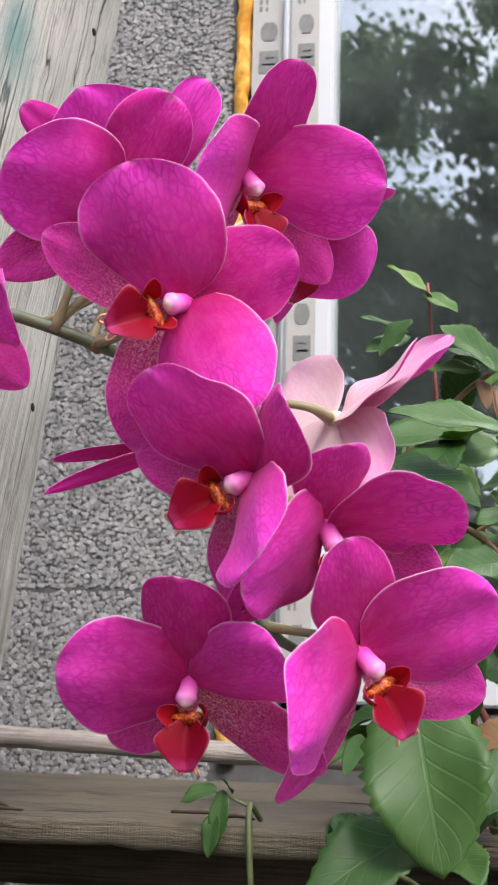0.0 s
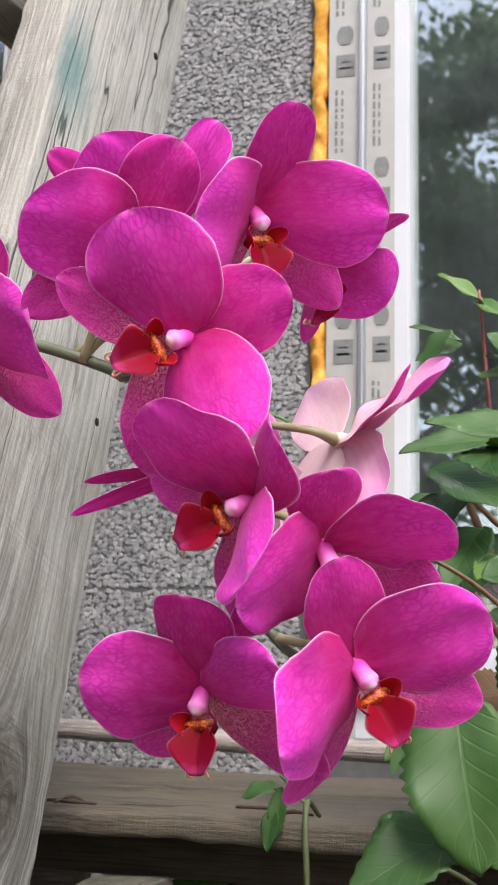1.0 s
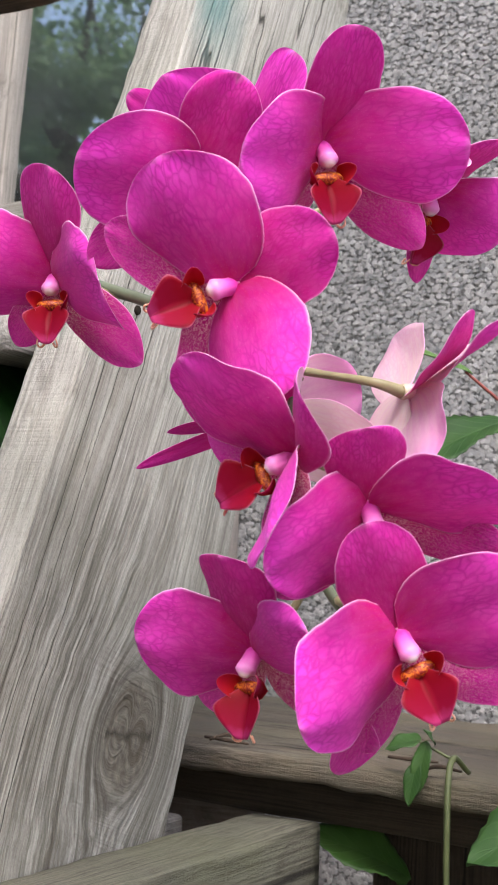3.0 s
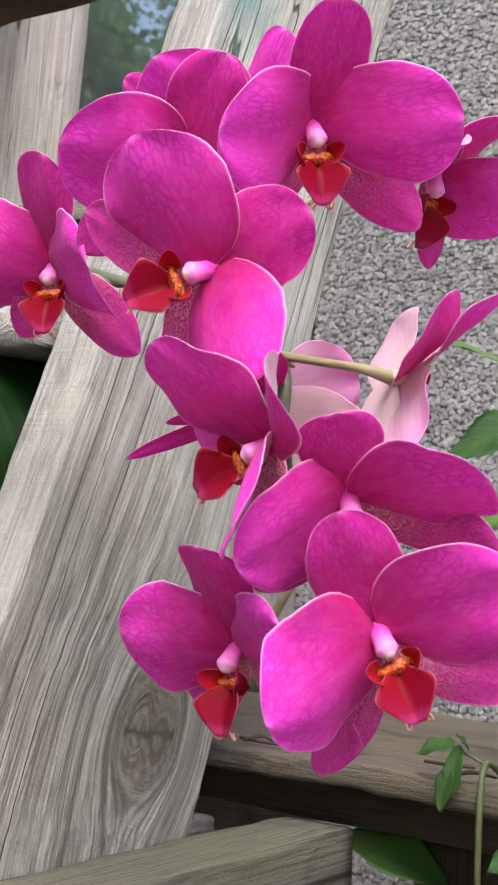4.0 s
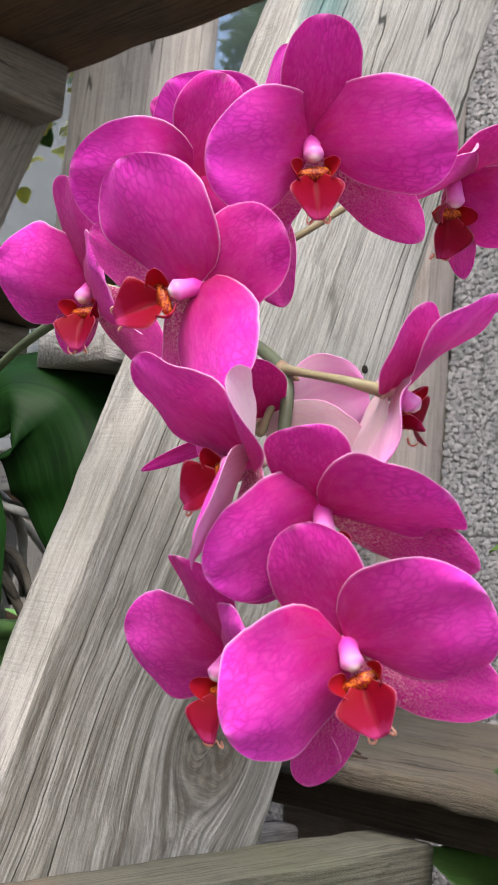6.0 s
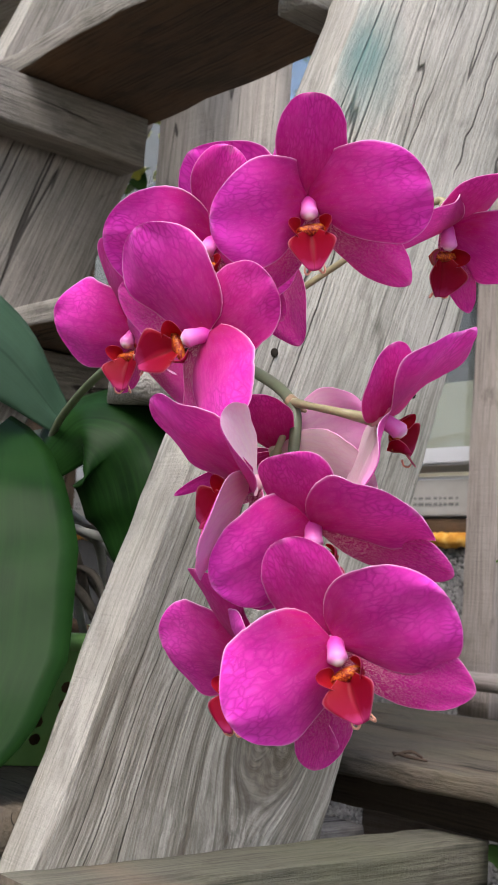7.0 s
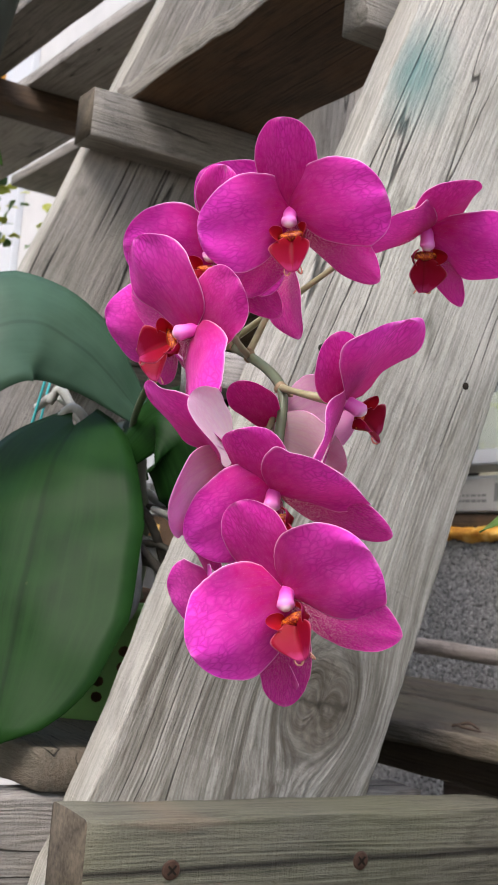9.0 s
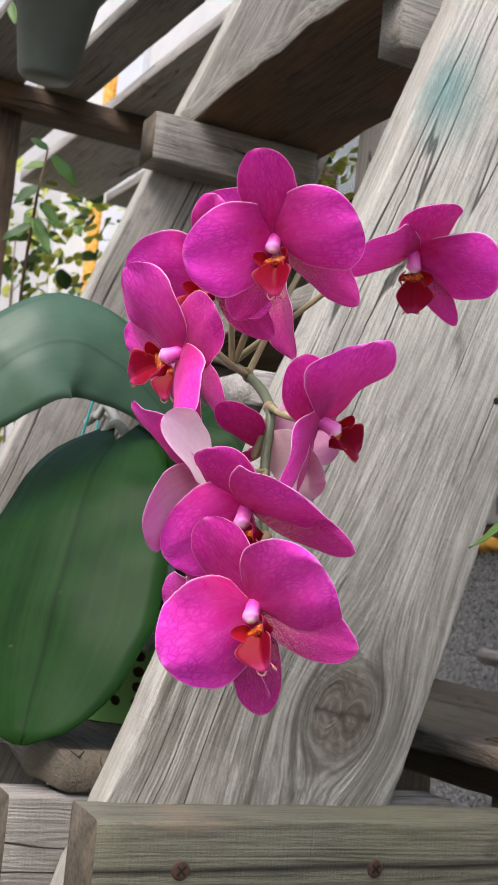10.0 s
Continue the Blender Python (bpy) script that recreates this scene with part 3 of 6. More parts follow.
def leaf_shell(length, width, p=0.55, q=0.75, fold=0.12, droop=0.25, serrate=0.0, nu=18, nv=8, thick=0.0006, wave=0.0, seed=0, roll=0.0):
    """A leaf along +y with its upper side to +z: folded along the midrib, drooping, toothed edge."""
    bm = bmesh.new()
    uv = bm.loops.layers.uv.verify()
    peak = (p / (p + q)) ** p * (q / (p + q)) ** q
    grids = []
    for side in (1, -1):
        g = []
        for i in range(nu + 1):
            u = i / nu
            w = width * 0.5 * max(0.012, (max(u, 1e-4) ** p * max(1 - u, 0.0) ** q) / peak)
            row = []
            for j in range(nv + 1):
                v = -1 + 2 * j / nv
                ww = w * (1 - serrate * (i % 2) * abs(v) ** 6)
                x = v * ww
                z = fold * abs(x) - droop * length * u * u + wave * math.sin(u * 11 + seed + (1 if v > 0 else 2.2)) * abs(v) ** 2 * width * 0.12
                z += roll * x
                y = u * length * (1 - 0.25 * droop * droop * u)
                z += side * thick * 0.5 * (1 - 0.7 * abs(v) ** 3)
                row.append(bm.verts.new((x, y, z)))
            g.append(row)
        grids.append(g)
    top, bot = grids

    def face(vs, uvs):
        f = bm.faces.new(vs)
        for lo, c in zip(f.loops, uvs):
            lo[uv].uv = c

    for i in range(nu):
        for j in range(nv):
            c = [(i / nu, j / nv), (i / nu, (j + 1) / nv), ((i + 1) / nu, (j + 1) / nv), ((i + 1) / nu, j / nv)]
            face((top[i][j], top[i][j + 1], top[i + 1][j + 1], top[i + 1][j]), c)
            face((bot[i][j], bot[i + 1][j], bot[i + 1][j + 1], bot[i][j + 1]), [c[0], c[3], c[2], c[1]])
        for j, s in ((0, 1), (nv, -1)):
            vs = (top[i][j], top[i + 1][j], bot[i + 1][j], bot[i][j])
            face(vs if s > 0 else tuple(reversed(vs)), [(i / nu, j / nv)] * 4)
    for i, s in ((0, -1), (nu, 1)):
        for j in range(nv):
            vs = (top[i][j], top[i][j + 1], bot[i][j + 1], bot[i][j])
            face(vs if s < 0 else tuple(reversed(vs)), [(i / nu, j / nv)] * 4)
    bmesh.ops.recalc_face_normals(bm, faces=bm.faces[:])
    return bm


def aim(base_at, tip, up=(0, 0, 1), spin=0.0):
    """The pose of a leaf whose +y runs from base_at to tip and whose +z leans towards up."""
    y = (Vector(tip) - Vector(base_at)).normalized()
    x = y.cross(Vector(up)).normalized()
    z = x.cross(y)
    return axes(base_at, x, y, z) @ pose(0, 0, 0, 0, spin, 0)


# ---- setting materials ----
GREYWOOD = wood("wood_weathered", (0.088, 0.080, 0.068), (0.25, 0.232, 0.204), green=0.2, crack=0.70)
STRINGWOOD = wood("wood_stringer", (0.160, 0.150, 0.124), (0.45, 0.434, 0.386), knots=((0.117, -0.141, 0.031), (-0.02, -0.05, 0.012)), green=0.18, stain=(0.594, -0.024, 0.045), crack=0.68, dirt=(0.0, -0.09, 0.30))
RAILWOOD = wood("wood_rail", (0.028, 0.028, 0.019), (0.128, 0.123, 0.092), green=0.5, crack=0.70, split=(-0.0325, 0.012))
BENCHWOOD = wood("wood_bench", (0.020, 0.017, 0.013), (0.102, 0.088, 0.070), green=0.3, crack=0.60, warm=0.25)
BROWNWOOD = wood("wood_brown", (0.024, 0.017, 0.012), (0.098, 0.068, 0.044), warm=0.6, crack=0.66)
# Near-black wood: the shade under bench and pot is put into its colour.
SHADEWOOD = wood("wood_shade", (0.015, 0.012, 0.009), (0.050, 0.038, 0.027), crack=0.66)
PINKWOOD = wood("wood_pinkish", (0.19, 0.165, 0.145), (0.33, 0.29, 0.26), crack=0.68)
PALEWOOD = wood("wood_pale", (0.20, 0.185, 0.165), (0.36, 0.34, 0.31), crack=0.68)
SAWN = wood("wood_sawn_edge", (0.175, 0.166, 0.142), (0.36, 0.345, 0.305), green=0.2, crack=0.8)
RUST = plain("rusty_steel", (0.060, 0.032, 0.020), 0.75, 0.4, 0.5, 400, 0.4)
ENDGRAIN = plain("end_grain", (0.07, 0.058, 0.042), 0.9, 0.2, 0.75, 260)
HOLE = plain("hole_dark", (0.02, 0.016, 0.012), 0.9, 0.1)
WHITE_PVC = plain("white_pvc", (0.47, 0.49, 0.51), 0.35, 0.5, 0.04)
FILM = plain("protective_film", (0.33, 0.325, 0.305), 0.4, 0.5, 0.10, 60)
PRINT = plain("film_print", (0.12, 0.12, 0.12), 0.5, 0.4, 0.25, 500)
PRINT_PALE = plain("film_print_pale", (0.15, 0.155, 0.15), 0.5, 0.4, 0.25, 500)
ROOM = plain("room_dark", (0.10, 0.10, 0.10), 0.9, 0.2)
CARD = plain("cardboard", (0.42, 0.39, 0.30), 0.8, 0.2)
CARD_RED = plain("cardboard_print", (0.33, 0.14, 0.10), 0.8, 0.2)


def foam_material():
    m, nt, b = nodes_of("expanding_foam", 0.75, 0.25)
    v = coords(nt)
    n = tex_noise(nt, v, 55, 5)
    n2 = tex_noise(nt, v, 260, 4, 0.7)
    val(nt, b.inputs["Base Color"], ramp(nt, n, [(0.35, (0.42, 0.17, 0.02)), (0.5, (0.60, 0.30, 0.04)), (0.66, (0.72, 0.45, 0.12))]))
    bump(nt, b, math_node(nt, "ADD", n2, n), 0.6, 0.003)
    return m


def chip_material():
    m, nt, b = nodes_of("stone_chips", 0.75, 0.3)
    g = nt.nodes.new("ShaderNodeNewGeometry")
    r = g.outputs["Random Per Island"]
    n = tex_noise(nt, coords(nt), 600, 3)
    col = ramp(nt, r, [(0.0, (0.15, 0.152, 0.155)), (0.25, (0.21, 0.21, 0.21)), (0.5, (0.25, 0.25, 0.248)), (0.8, (0.29, 0.29, 0.285)), (0.95, (0.33, 0.33, 0.325)), (1.0, (0.38, 0.375, 0.37))])
    val(nt, b.inputs["Base Color"], mix(nt, math_node(nt, "MULTIPLY", n, 0.35), col, (0.14, 0.14, 0.14)))
    bump(nt, b, n, 0.3, 0.001)
    return m


def glass_material():
    m, nt, b = nodes_of("window_glass", 0.0, 0.5)
    b.inputs["Transmission Weight"].default_value = 1.0
    b.inputs["IOR"].default_value = 1.85
    b.inputs["Base Color"].default_value = (0.9, 0.95, 0.93, 1)
    # Thin, uneven grey haze mixed over the clear glass.
    haze = nt.nodes.new("ShaderNodeBsdfDiffuse")
    v = coords(nt)
    val(nt, haze.inputs["Color"], ramp(nt, tex_noise(nt, v, 3.0, 5), [(0.3, (0.30, 0.33, 0.34)), (0.7, (0.42, 0.46, 0.48))]))
    ms = nt.nodes.new("ShaderNodeMixShader")
    val(nt, ms.inputs[0], ramp(nt, tex_noise(nt, v, 9.0, 5), [(0.35, grey(0.008)), (0.7, grey(0.024))]))
    nt.links.new(b.outputs[0], ms.inputs[1])
    nt.links.new(haze.outputs[0], ms.inputs[2])
    nt.links.new(ms.outputs[0], nt.nodes["Material Output"].inputs["Surface"])
    return m


def ground_material():
    m, nt, b = nodes_of("ground_soil", 0.9, 0.2)
    v = coords(nt)
    n = tex_noise(nt, v, 6, 6)
    n2 = tex_noise(nt, v, 90, 5)
    val(nt, b.inputs["Base Color"], ramp(nt, math_node(nt, "ADD", math_node(nt, "MULTIPLY", n, 0.6), math_node(nt, "MULTIPLY", n2, 0.4)), [(0.35, (0.06, 0.05, 0.035)), (0.65, (0.16, 0.14, 0.10))]))
    bump(nt, b, n2, 0.5, 0.01)
    return m


FOAM, CHIPS, GLASS, SOIL = foam_material(), chip_material(), glass_material(), ground_material()
MORTAR = plain("mortar_grey", (0.09, 0.09, 0.089), 0.9, 0.2, 0.25, 80)
RENDER_WHITE = plain("white_render", (0.46, 0.46, 0.45), 0.85, 0.2, 0.06, 25)

# ---- the setting: ground, house wall with two windows ----
gm = bmesh.new()
bmesh.ops.create_grid(gm, x_segments=60, y_segments=60, size=60)
for v in gm.verts:
    if abs(v.co.x) > 3 or v.co.y < -2:
        v.co.z = 0.05 * noise.noise(v.co * 0.3)
tagged(part("ground", gm, SOIL), "trodden brown garden soil", "ground", kind="structure")

WY = 1.36          # outer face of the house wall
SILL = 1.335       # underside of both windows
wall = bmesh.new()
add_box(wall, -6.0, -0.27, WY, WY + 0.3, 0.0, SILL)
add_box(wall, -0.27, 3.0, WY, WY + 0.3, 0.0, 1.12)
add_box(wall, -0.63, -0.27, WY, WY + 0.3, SILL, 2.7)
add_box(wall, -6.0, -2.1, WY, WY + 0.3, SILL, 2.7)
add_box(wall, 1.2, 3.0, WY, WY + 0.3, 1.12, 2.7)
add_box(wall, -6.0, 3.0, WY, WY + 0.3, 2.7, 3.4)
WALL = tagged(part("wall_north", wall, MORTAR, smooth=False), "grey pebbledash house wall", "wall", kind="structure")


def pebbledash(x0, x1, z0, z1, pitch, seed):
    """Stone chips pressed into the wall: small uneven lumps, side by side."""
    rng = random.Random(seed)
    verts, faces = [], []
    nx, nz = int((x1 - x0) / pitch), int((z1 - z0) / pitch)
    for i in range(nx):
        for k in range(nz):
            x = x0 + (i + 0.5 + rng.uniform(-0.45, 0.45)) * pitch
            z = z0 + (k + 0.5 + rng.uniform(-0.45, 0.45)) * pitch
            r = pitch * rng.uniform(0.55, 1.05)
            h = pitch * rng.uniform(0.25, 0.7)
            b0, a0 = len(verts), rng.uniform(0, 6.28)
            n = 5
            for ring, (rr, hh) in enumerate(((1.0, 0.0), (0.72, 0.8))):
                for j in range(n):
                    a = a0 + 2 * math.pi * j / n
                    q = r * rr * rng.uniform(0.75, 1.2)
                    verts.append((x + q * math.cos(a), WY + 0.0004 - h * hh * rng.uniform(0.8, 1.15), z + q * math.sin(a) * 0.9))
            for j in range(n):
                faces.append((b0 + j, b0 + n + j, b0 + n + (j + 1) % n, b0 + (j + 1) % n))
            faces.append(tuple(b0 + n + j for j in reversed(range(n))))
    me = bpy.data.meshes.new("pebbledash")
    me.from_pydata(verts, [], faces)
    me.materials.append(CHIPS)
    ob = new("pebbledash", me)
    ob.parent = WALL
    return tagged(ob, "grey, white and black stone chips", kind="stuff")


pebbledash(-0.63, -0.275, SILL - 0.02, 2.35, 0.0050, 3)
pebbledash(-1.3, -0.275, 0.86, SILL - 0.02, 0.0050, 4)
pebbledash(-0.275, 0.25, 0.90, 1.10, 0.0056, 5)


def print_marks(bm, bm2, x0, x1, z0, z1, y, seed, upright=True):
    """Repeated printing on the film: squares, discs and rows of bars."""
    rng = random.Random(seed)
    length = (z1 - z0) if upright else (x1 - x0)
    wide = (x1 - x0) if upright else (z1 - z0)

    def patch(target, a0, a1, b0, b1):
        if upright:
            add_box(target, x0 + b0 * wide, x0 + b1 * wide, y - 0.0006, y, z0 + a0, z0 + a1)
        else:
            add_box(target, x0 + a0, x0 + a1, y - 0.0006, y, z0 + b0 * wide, z0 + b1 * wide)

    a = rng.uniform(0.0, 0.06)
    while a < length - 0.19:
        patch(bm2, a, a + 0.030, 0.22, 0.90)
        patch(bm, a + 0.010, a + 0.013, 0.34, 0.78)
        patch(bm, a + 0.019, a + 0.021, 0.40, 0.74)
        for i in range(9):
            s = a + 0.044 + i * 0.0028
            w = 0.30 * math.sqrt(1 - ((i - 4) / 5.0) ** 2)
            patch(bm2, s, s + 0.0028, 0.55 - w, 0.55 + w)
        s = a + 0.085
        while s < a + 0.165:
            w = rng.uniform(0.005, 0.013)
            patch(bm2, s, s + w, 0.20, 0.30)
            patch(bm2, s, s + w * 0.8, 0.42, 0.50)
            s += w + 0.003
        a += 0.187


def lumpy_bead(pts, r, seed):
    bm = bmesh.new()
    tube(bm, pts, (r, r), sides=16, n=70)
    for v in bm.verts:
        p = v.co
        v.co = p + noise.noise_vector(p * 38 + Vector((seed, 0, 0))) * r * 0.55 + noise.noise_vector(p * 110 + Vector((seed, 3, 0))) * r * 0.25
    return bm


# Window to the side: white frame still under printed film, foam along the joint.
win = base("window_1", pose(0, WY, 1.12), "white plastic window, printed film on its frame", "window", kind="structure")
fr = bmesh.new()
add_box(fr, -0.246, 1.2, -0.012, 0.06, 0.02, 0.060)
add_box(fr, -0.246, -0.206, -0.012, 0.06, 0.060, 1.57)
add_box(fr, -0.198, -0.143, -0.030, 0.05, 0.068, 1.57)
add_box(fr, -0.143, 1.2, -0.030, 0.05, 0.068, 0.125)
bmesh.ops.bevel(fr, geom=fr.edges[:], offset=0.003, segments=2, affect="EDGES")
part("window_frame", fr, WHITE_PVC, win, "white plastic frame", smooth=False)
fs = bmesh.new()
add_box(fs, -0.2475, -0.2085, -0.0135, -0.0125, 0.02, 1.57)
add_box(fs, -0.195, -0.161, -0.0315, -0.0305, 0.07, 1.57)
part("protective_film", fs, FILM, win, "greyish printed protective film", smooth=False)
p1, p2 = bmesh.new(), bmesh.new()
print_marks(p1, p2, -0.2465, -0.2105, 0.05, 1.3, -0.0137, 5)
print_marks(p1, p2, -0.194, -0.163, 0.07, 1.3, -0.0317, 8)
part("print_bar", p1, PRINT, win, "dark grey printed bars", smooth=False)
part("print_square", p2, PRINT_PALE, win, "grey printed squares and discs", smooth=False)
sb = bmesh.new()
add_box(sb, -0.2065, -0.1985, -0.026, 0.0, 0.06, 1.57)
bmesh.ops.bevel(sb, geom=sb.edges[:], offset=0.003, segments=3, affect="EDGES")
part("sash_bead", sb, WHITE_PVC, win)
pane = part("pane", box(-0.145, 1.2, -0.004, 0.0, 0.12, 1.57), GLASS, win, "clear glass mirroring trees and sky", smooth=False)
pane.visible_shadow = False
inner = part("pane", box(-0.145, 1.2, 0.014, 0.018, 0.12, 1.57), GLASS, win, "inner glass of the double pane", smooth=False)
inner.visible_shadow = False
part("foam_seal", lumpy_bead([(-0.259, -0.004, 0.0), (-0.2585, -0.004, 0.4), (-0.2595, -0.004, 0.85), (-0.259, -0.004, 1.57)], 0.0105, 2), FOAM, win, "yellow expanding foam bead")

# Window behind the stand.
win2 = base("window_2", pose(-2.1, WY, SILL), "white plastic window seen past a post, foam under its sill", "window", kind="structure")
fr = bmesh.new()
add_box(fr, 0.0, 1.42, -0.008, 0.06, 0.02, 0.075)
add_box(fr, 0.0, 1.42, -0.026, 0.05, 0.088, 0.112)
add_box(fr, 0.0, 0.05, -0.008, 0.06, 0.075, 1.3)
add_box(fr, 1.385, 1.42, -0.008, 0.06, 0.112, 1.3)
bmesh.ops.bevel(fr, geom=fr.edges[:], offset=0.003, segments=2, affect="EDGES")
part("window_frame", fr, WHITE_PVC, win2, "white plastic frame", smooth=False)
part("protective_film", box(0.0, 1.42, -0.0096, -0.0086, 0.022, 0.07), FILM, win2, "greyish printed protective film", smooth=False)
p1, p2 = bmesh.new(), bmesh.new()
print_marks(p1, p2, 0.05, 1.42, 0.026, 0.066, -0.0098, 9, upright=False)
part("print_bar", p1, PRINT, win2, "dark grey printed bars", smooth=False)
part("print_square", p2, PRINT_PALE, win2, "grey printed squares and discs", smooth=False)
pane2 = part("pane", box(0.05, 1.40, -0.004, 0.0, 0.11, 1.3), GLASS, win2, "clear glass", smooth=False)
pane2.visible_shadow = False
inner2 = part("pane", box(0.05, 1.40, 0.014, 0.018, 0.11, 1.3), GLASS, win2, "inner glass of the double pane", smooth=False)
inner2.visible_shadow = False
part("window_sill", timber(0.0, 1.42, -0.004, 0.06, -0.004, 0.018, seed=9), BROWNWOOD, win2, "brown wooden packing strip")
part("foam_seal", lumpy_bead([(0.0, -0.004, -0.013), (0.5, -0.004, -0.012), (1.0, -0.004, -0.013), (1.45, -0.004, -0.012)], 0.0105, 6), FOAM, win2, "yellow expanding foam bead")

room = bmesh.new()
add_box(room, -6.0, 3.0, 4.4, 4.5, 0.0, 3.4)
add_box(room, -6.0, 3.0, WY + 0.3, 4.5, -0.05, 0.4)
add_box(room, -6.0, 3.0, WY + 0.3, 4.5, 3.3, 3.4)
add_box(room, -6.1, -6.0, WY, 4.5, 0.0, 3.4)
add_box(room, 3.0, 3.1, WY, 4.5, 0.0, 3.4)
tagged(part("wall_inside", room, ROOM, smooth=False), "dim room behind the windows", "wall", kind="structure")
crate = base("cardboard_box", pose(-1.02, 1.72, 1.30), "pale cardboard box on a ledge behind the glass", "box")
part("carton", box(-0.2, 0.16, -0.12, 0.12, 0.0, 0.30, 0.004), CARD, crate, smooth=False)
pb = bmesh.new()
add_box(pb, -0.12, 0.12, -0.122, -0.1205, 0.085, 0.098)
add_box(pb, -0.12, 0.05, -0.122, -0.1205, 0.062, 0.072)
part("printed_bar", pb, CARD_RED, crate, "reddish printed bars", smooth=False)
tagged(part("inner_ledge", box(-2.2, 1.4, WY + 0.10, WY + 0.75, 1.27, 1.30), CARD, smooth=False), "pale ledge inside the window", "ledge", kind="structure")

# Upright casing board beside the rear window.
tagged(part("casing_post", timber(0, 1.75, 0.0, 0.05, 0.0, 0.058, seed=12), PINKWOOD), "upright pinkish-grey casing board fixed beside the window", "post", kind="structure")
bpy.data.objects["casing_post"].matrix_world = axes((-0.63, WY - 0.002, 1.10), (0, 0, 1), (-1, 0, 0), (0, -1, 0))


def set_board(name, bm, material, m, label, category, group="", kind=""):
    ob = part(name, bm, material)
    ob.matrix_world = m
    return tagged(ob, label, category, group, kind)


# ---- the plant stand: two leaning stringers with treads, cleats and rails ----
stand = base("plant_stand", pose(-0.5, 0.5, 0.0), "weathered grey wooden ladder stand leaning towards the wall", "plant stand")


def stand_part(name, bm, material, m, label=""):
    ob = part(name, bm, material, stand, label)
    ob.matrix_parent_inverse = stand.matrix_world.inverted()
    ob.matrix_world = m
    return ob




def sawn_edge(bm):
    """Give the narrow front face of a leaning plank its own, third material."""
    for f in bm.faces:
        if f.normal.y > 0.6:
            f.material_index = 2
    return bm


SLOPE = Vector((0, 0.3328, 0.943))
BACK = Vector((0, 0.943, -0.3328))
near = stand_part("stringer", sawn_edge(timber(-1.13, 1.25, -0.2116, 0.0, -0.04, 0.0, 0.0035, 0.0013, 0.012, taper=0.0389, seed=1)), [STRINGWOOD, ENDGRAIN, SAWN],
                  axes((-0.28, 0.461, 1.0734), SLOPE, -BACK, (1, 0, 0)), "grey plank with a large knot and a faded green stain")
SLOPE2 = Vector((0, 0.347, 0.938))
BACK2 = Vector((0, 0.938, -0.347))
far = stand_part("stringer", sawn_edge(timber(-1.13, 1.25, -0.20, 0.0, -0.04, 0.0, 0.0035, 0.0011, 0.03, taper=0.02, seed=2)), [GREYWOOD, ENDGRAIN, SAWN],
                 axes((-0.76, 0.380, 1.0734), SLOPE2, -BACK2, (1, 0, 0)))


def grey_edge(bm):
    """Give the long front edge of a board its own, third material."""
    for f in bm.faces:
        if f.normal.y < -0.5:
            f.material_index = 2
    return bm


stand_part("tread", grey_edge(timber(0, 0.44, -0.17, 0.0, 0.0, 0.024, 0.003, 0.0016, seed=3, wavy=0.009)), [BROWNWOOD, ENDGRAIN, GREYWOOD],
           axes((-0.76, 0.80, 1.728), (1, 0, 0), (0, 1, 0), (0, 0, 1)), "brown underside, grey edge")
stand_part("cleat", timber(0, 0.20, -0.0, 0.045, -0.055, 0.0, 0.003, 0.0012, 0.015, seed=4), [GREYWOOD, ENDGRAIN],
           axes((-0.76, 0.585, 1.727), (0, 1, 0), (1, 0, 0), (0, 0, -1)) @ pose(0, 0, 0, 180, 0, 0) @ pose(0, -0.045, 0), "short grey cleat with sawn end grain")
stand_part("cleat", timber(0, 0.20, 0.0, 0.035, -0.055, 0.0, 0.003, 0.0012, 0.015, seed=14), GREYWOOD,
           axes((-0.357, 0.655, 1.727), (0, 1, 0), (1, 0, 0), (0, 0, 1)))
stand_part("cleat", timber(0, 0.22, 0.0, 0.07, 0.0, 0.028, 0.003, 0.0012, 0.015, seed=5), PALEWOOD,
           axes((-0.395, 0.555, 1.358), (0, 1, 0), (1, 0, 0), (0, 0, 1)))
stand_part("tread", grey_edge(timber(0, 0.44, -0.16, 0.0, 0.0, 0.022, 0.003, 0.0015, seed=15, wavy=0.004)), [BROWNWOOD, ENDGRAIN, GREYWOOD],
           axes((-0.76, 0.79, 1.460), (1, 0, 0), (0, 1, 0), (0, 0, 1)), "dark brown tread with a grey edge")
stand_part("cleat", timber(0, 0.18, 0.0, 0.035, -0.050, 0.0, 0.003, 0.0012, 0.015, seed=44), GREYWOOD,
           axes((-0.76, 0.60, 1.459), (0, 1, 0), (1, 0, 0), (0, 0, 1)))
rail = stand_part("rail", timber(0, 0.355, 0.0, 0.054, -0.090, 0.0, 0.0035, 0.0011, 0.015, seed=6), [RAILWOOD, ENDGRAIN],
                  axes((-0.279, 0.436, 1.0725), (0, 1, 0), (-1, 0, 0), (0, 0, 1)) @ pose(0, -0.054, 0), "mossy grey rail with a long split")
stand_part("rail", timber(0, 0.36, 0.0, 0.045, -0.090, 0.0, 0.0035, 0.0013, 0.015, seed=7), [GREYWOOD, ENDGRAIN],
           axes((-0.321, 0.405, 1.068), (0, 1, 0), (-1, 0, 0), (0, 0, 1)) @ pose(0, 0, 0), "grey inner rail with sawn end grain")
stand_part("shelf_board", timber(0, 0.44, -0.26, 0.0, -0.028, 0.0, 0.004, 0.002, 0.012, seed=8, wavy=0.012), BENCHWOOD,
           axes((-0.76, 0.70, 1.098), (1, 0, 0), (0, 1, 0), (0, 0, 1)), "rough board with a wavy, bark-like edge")

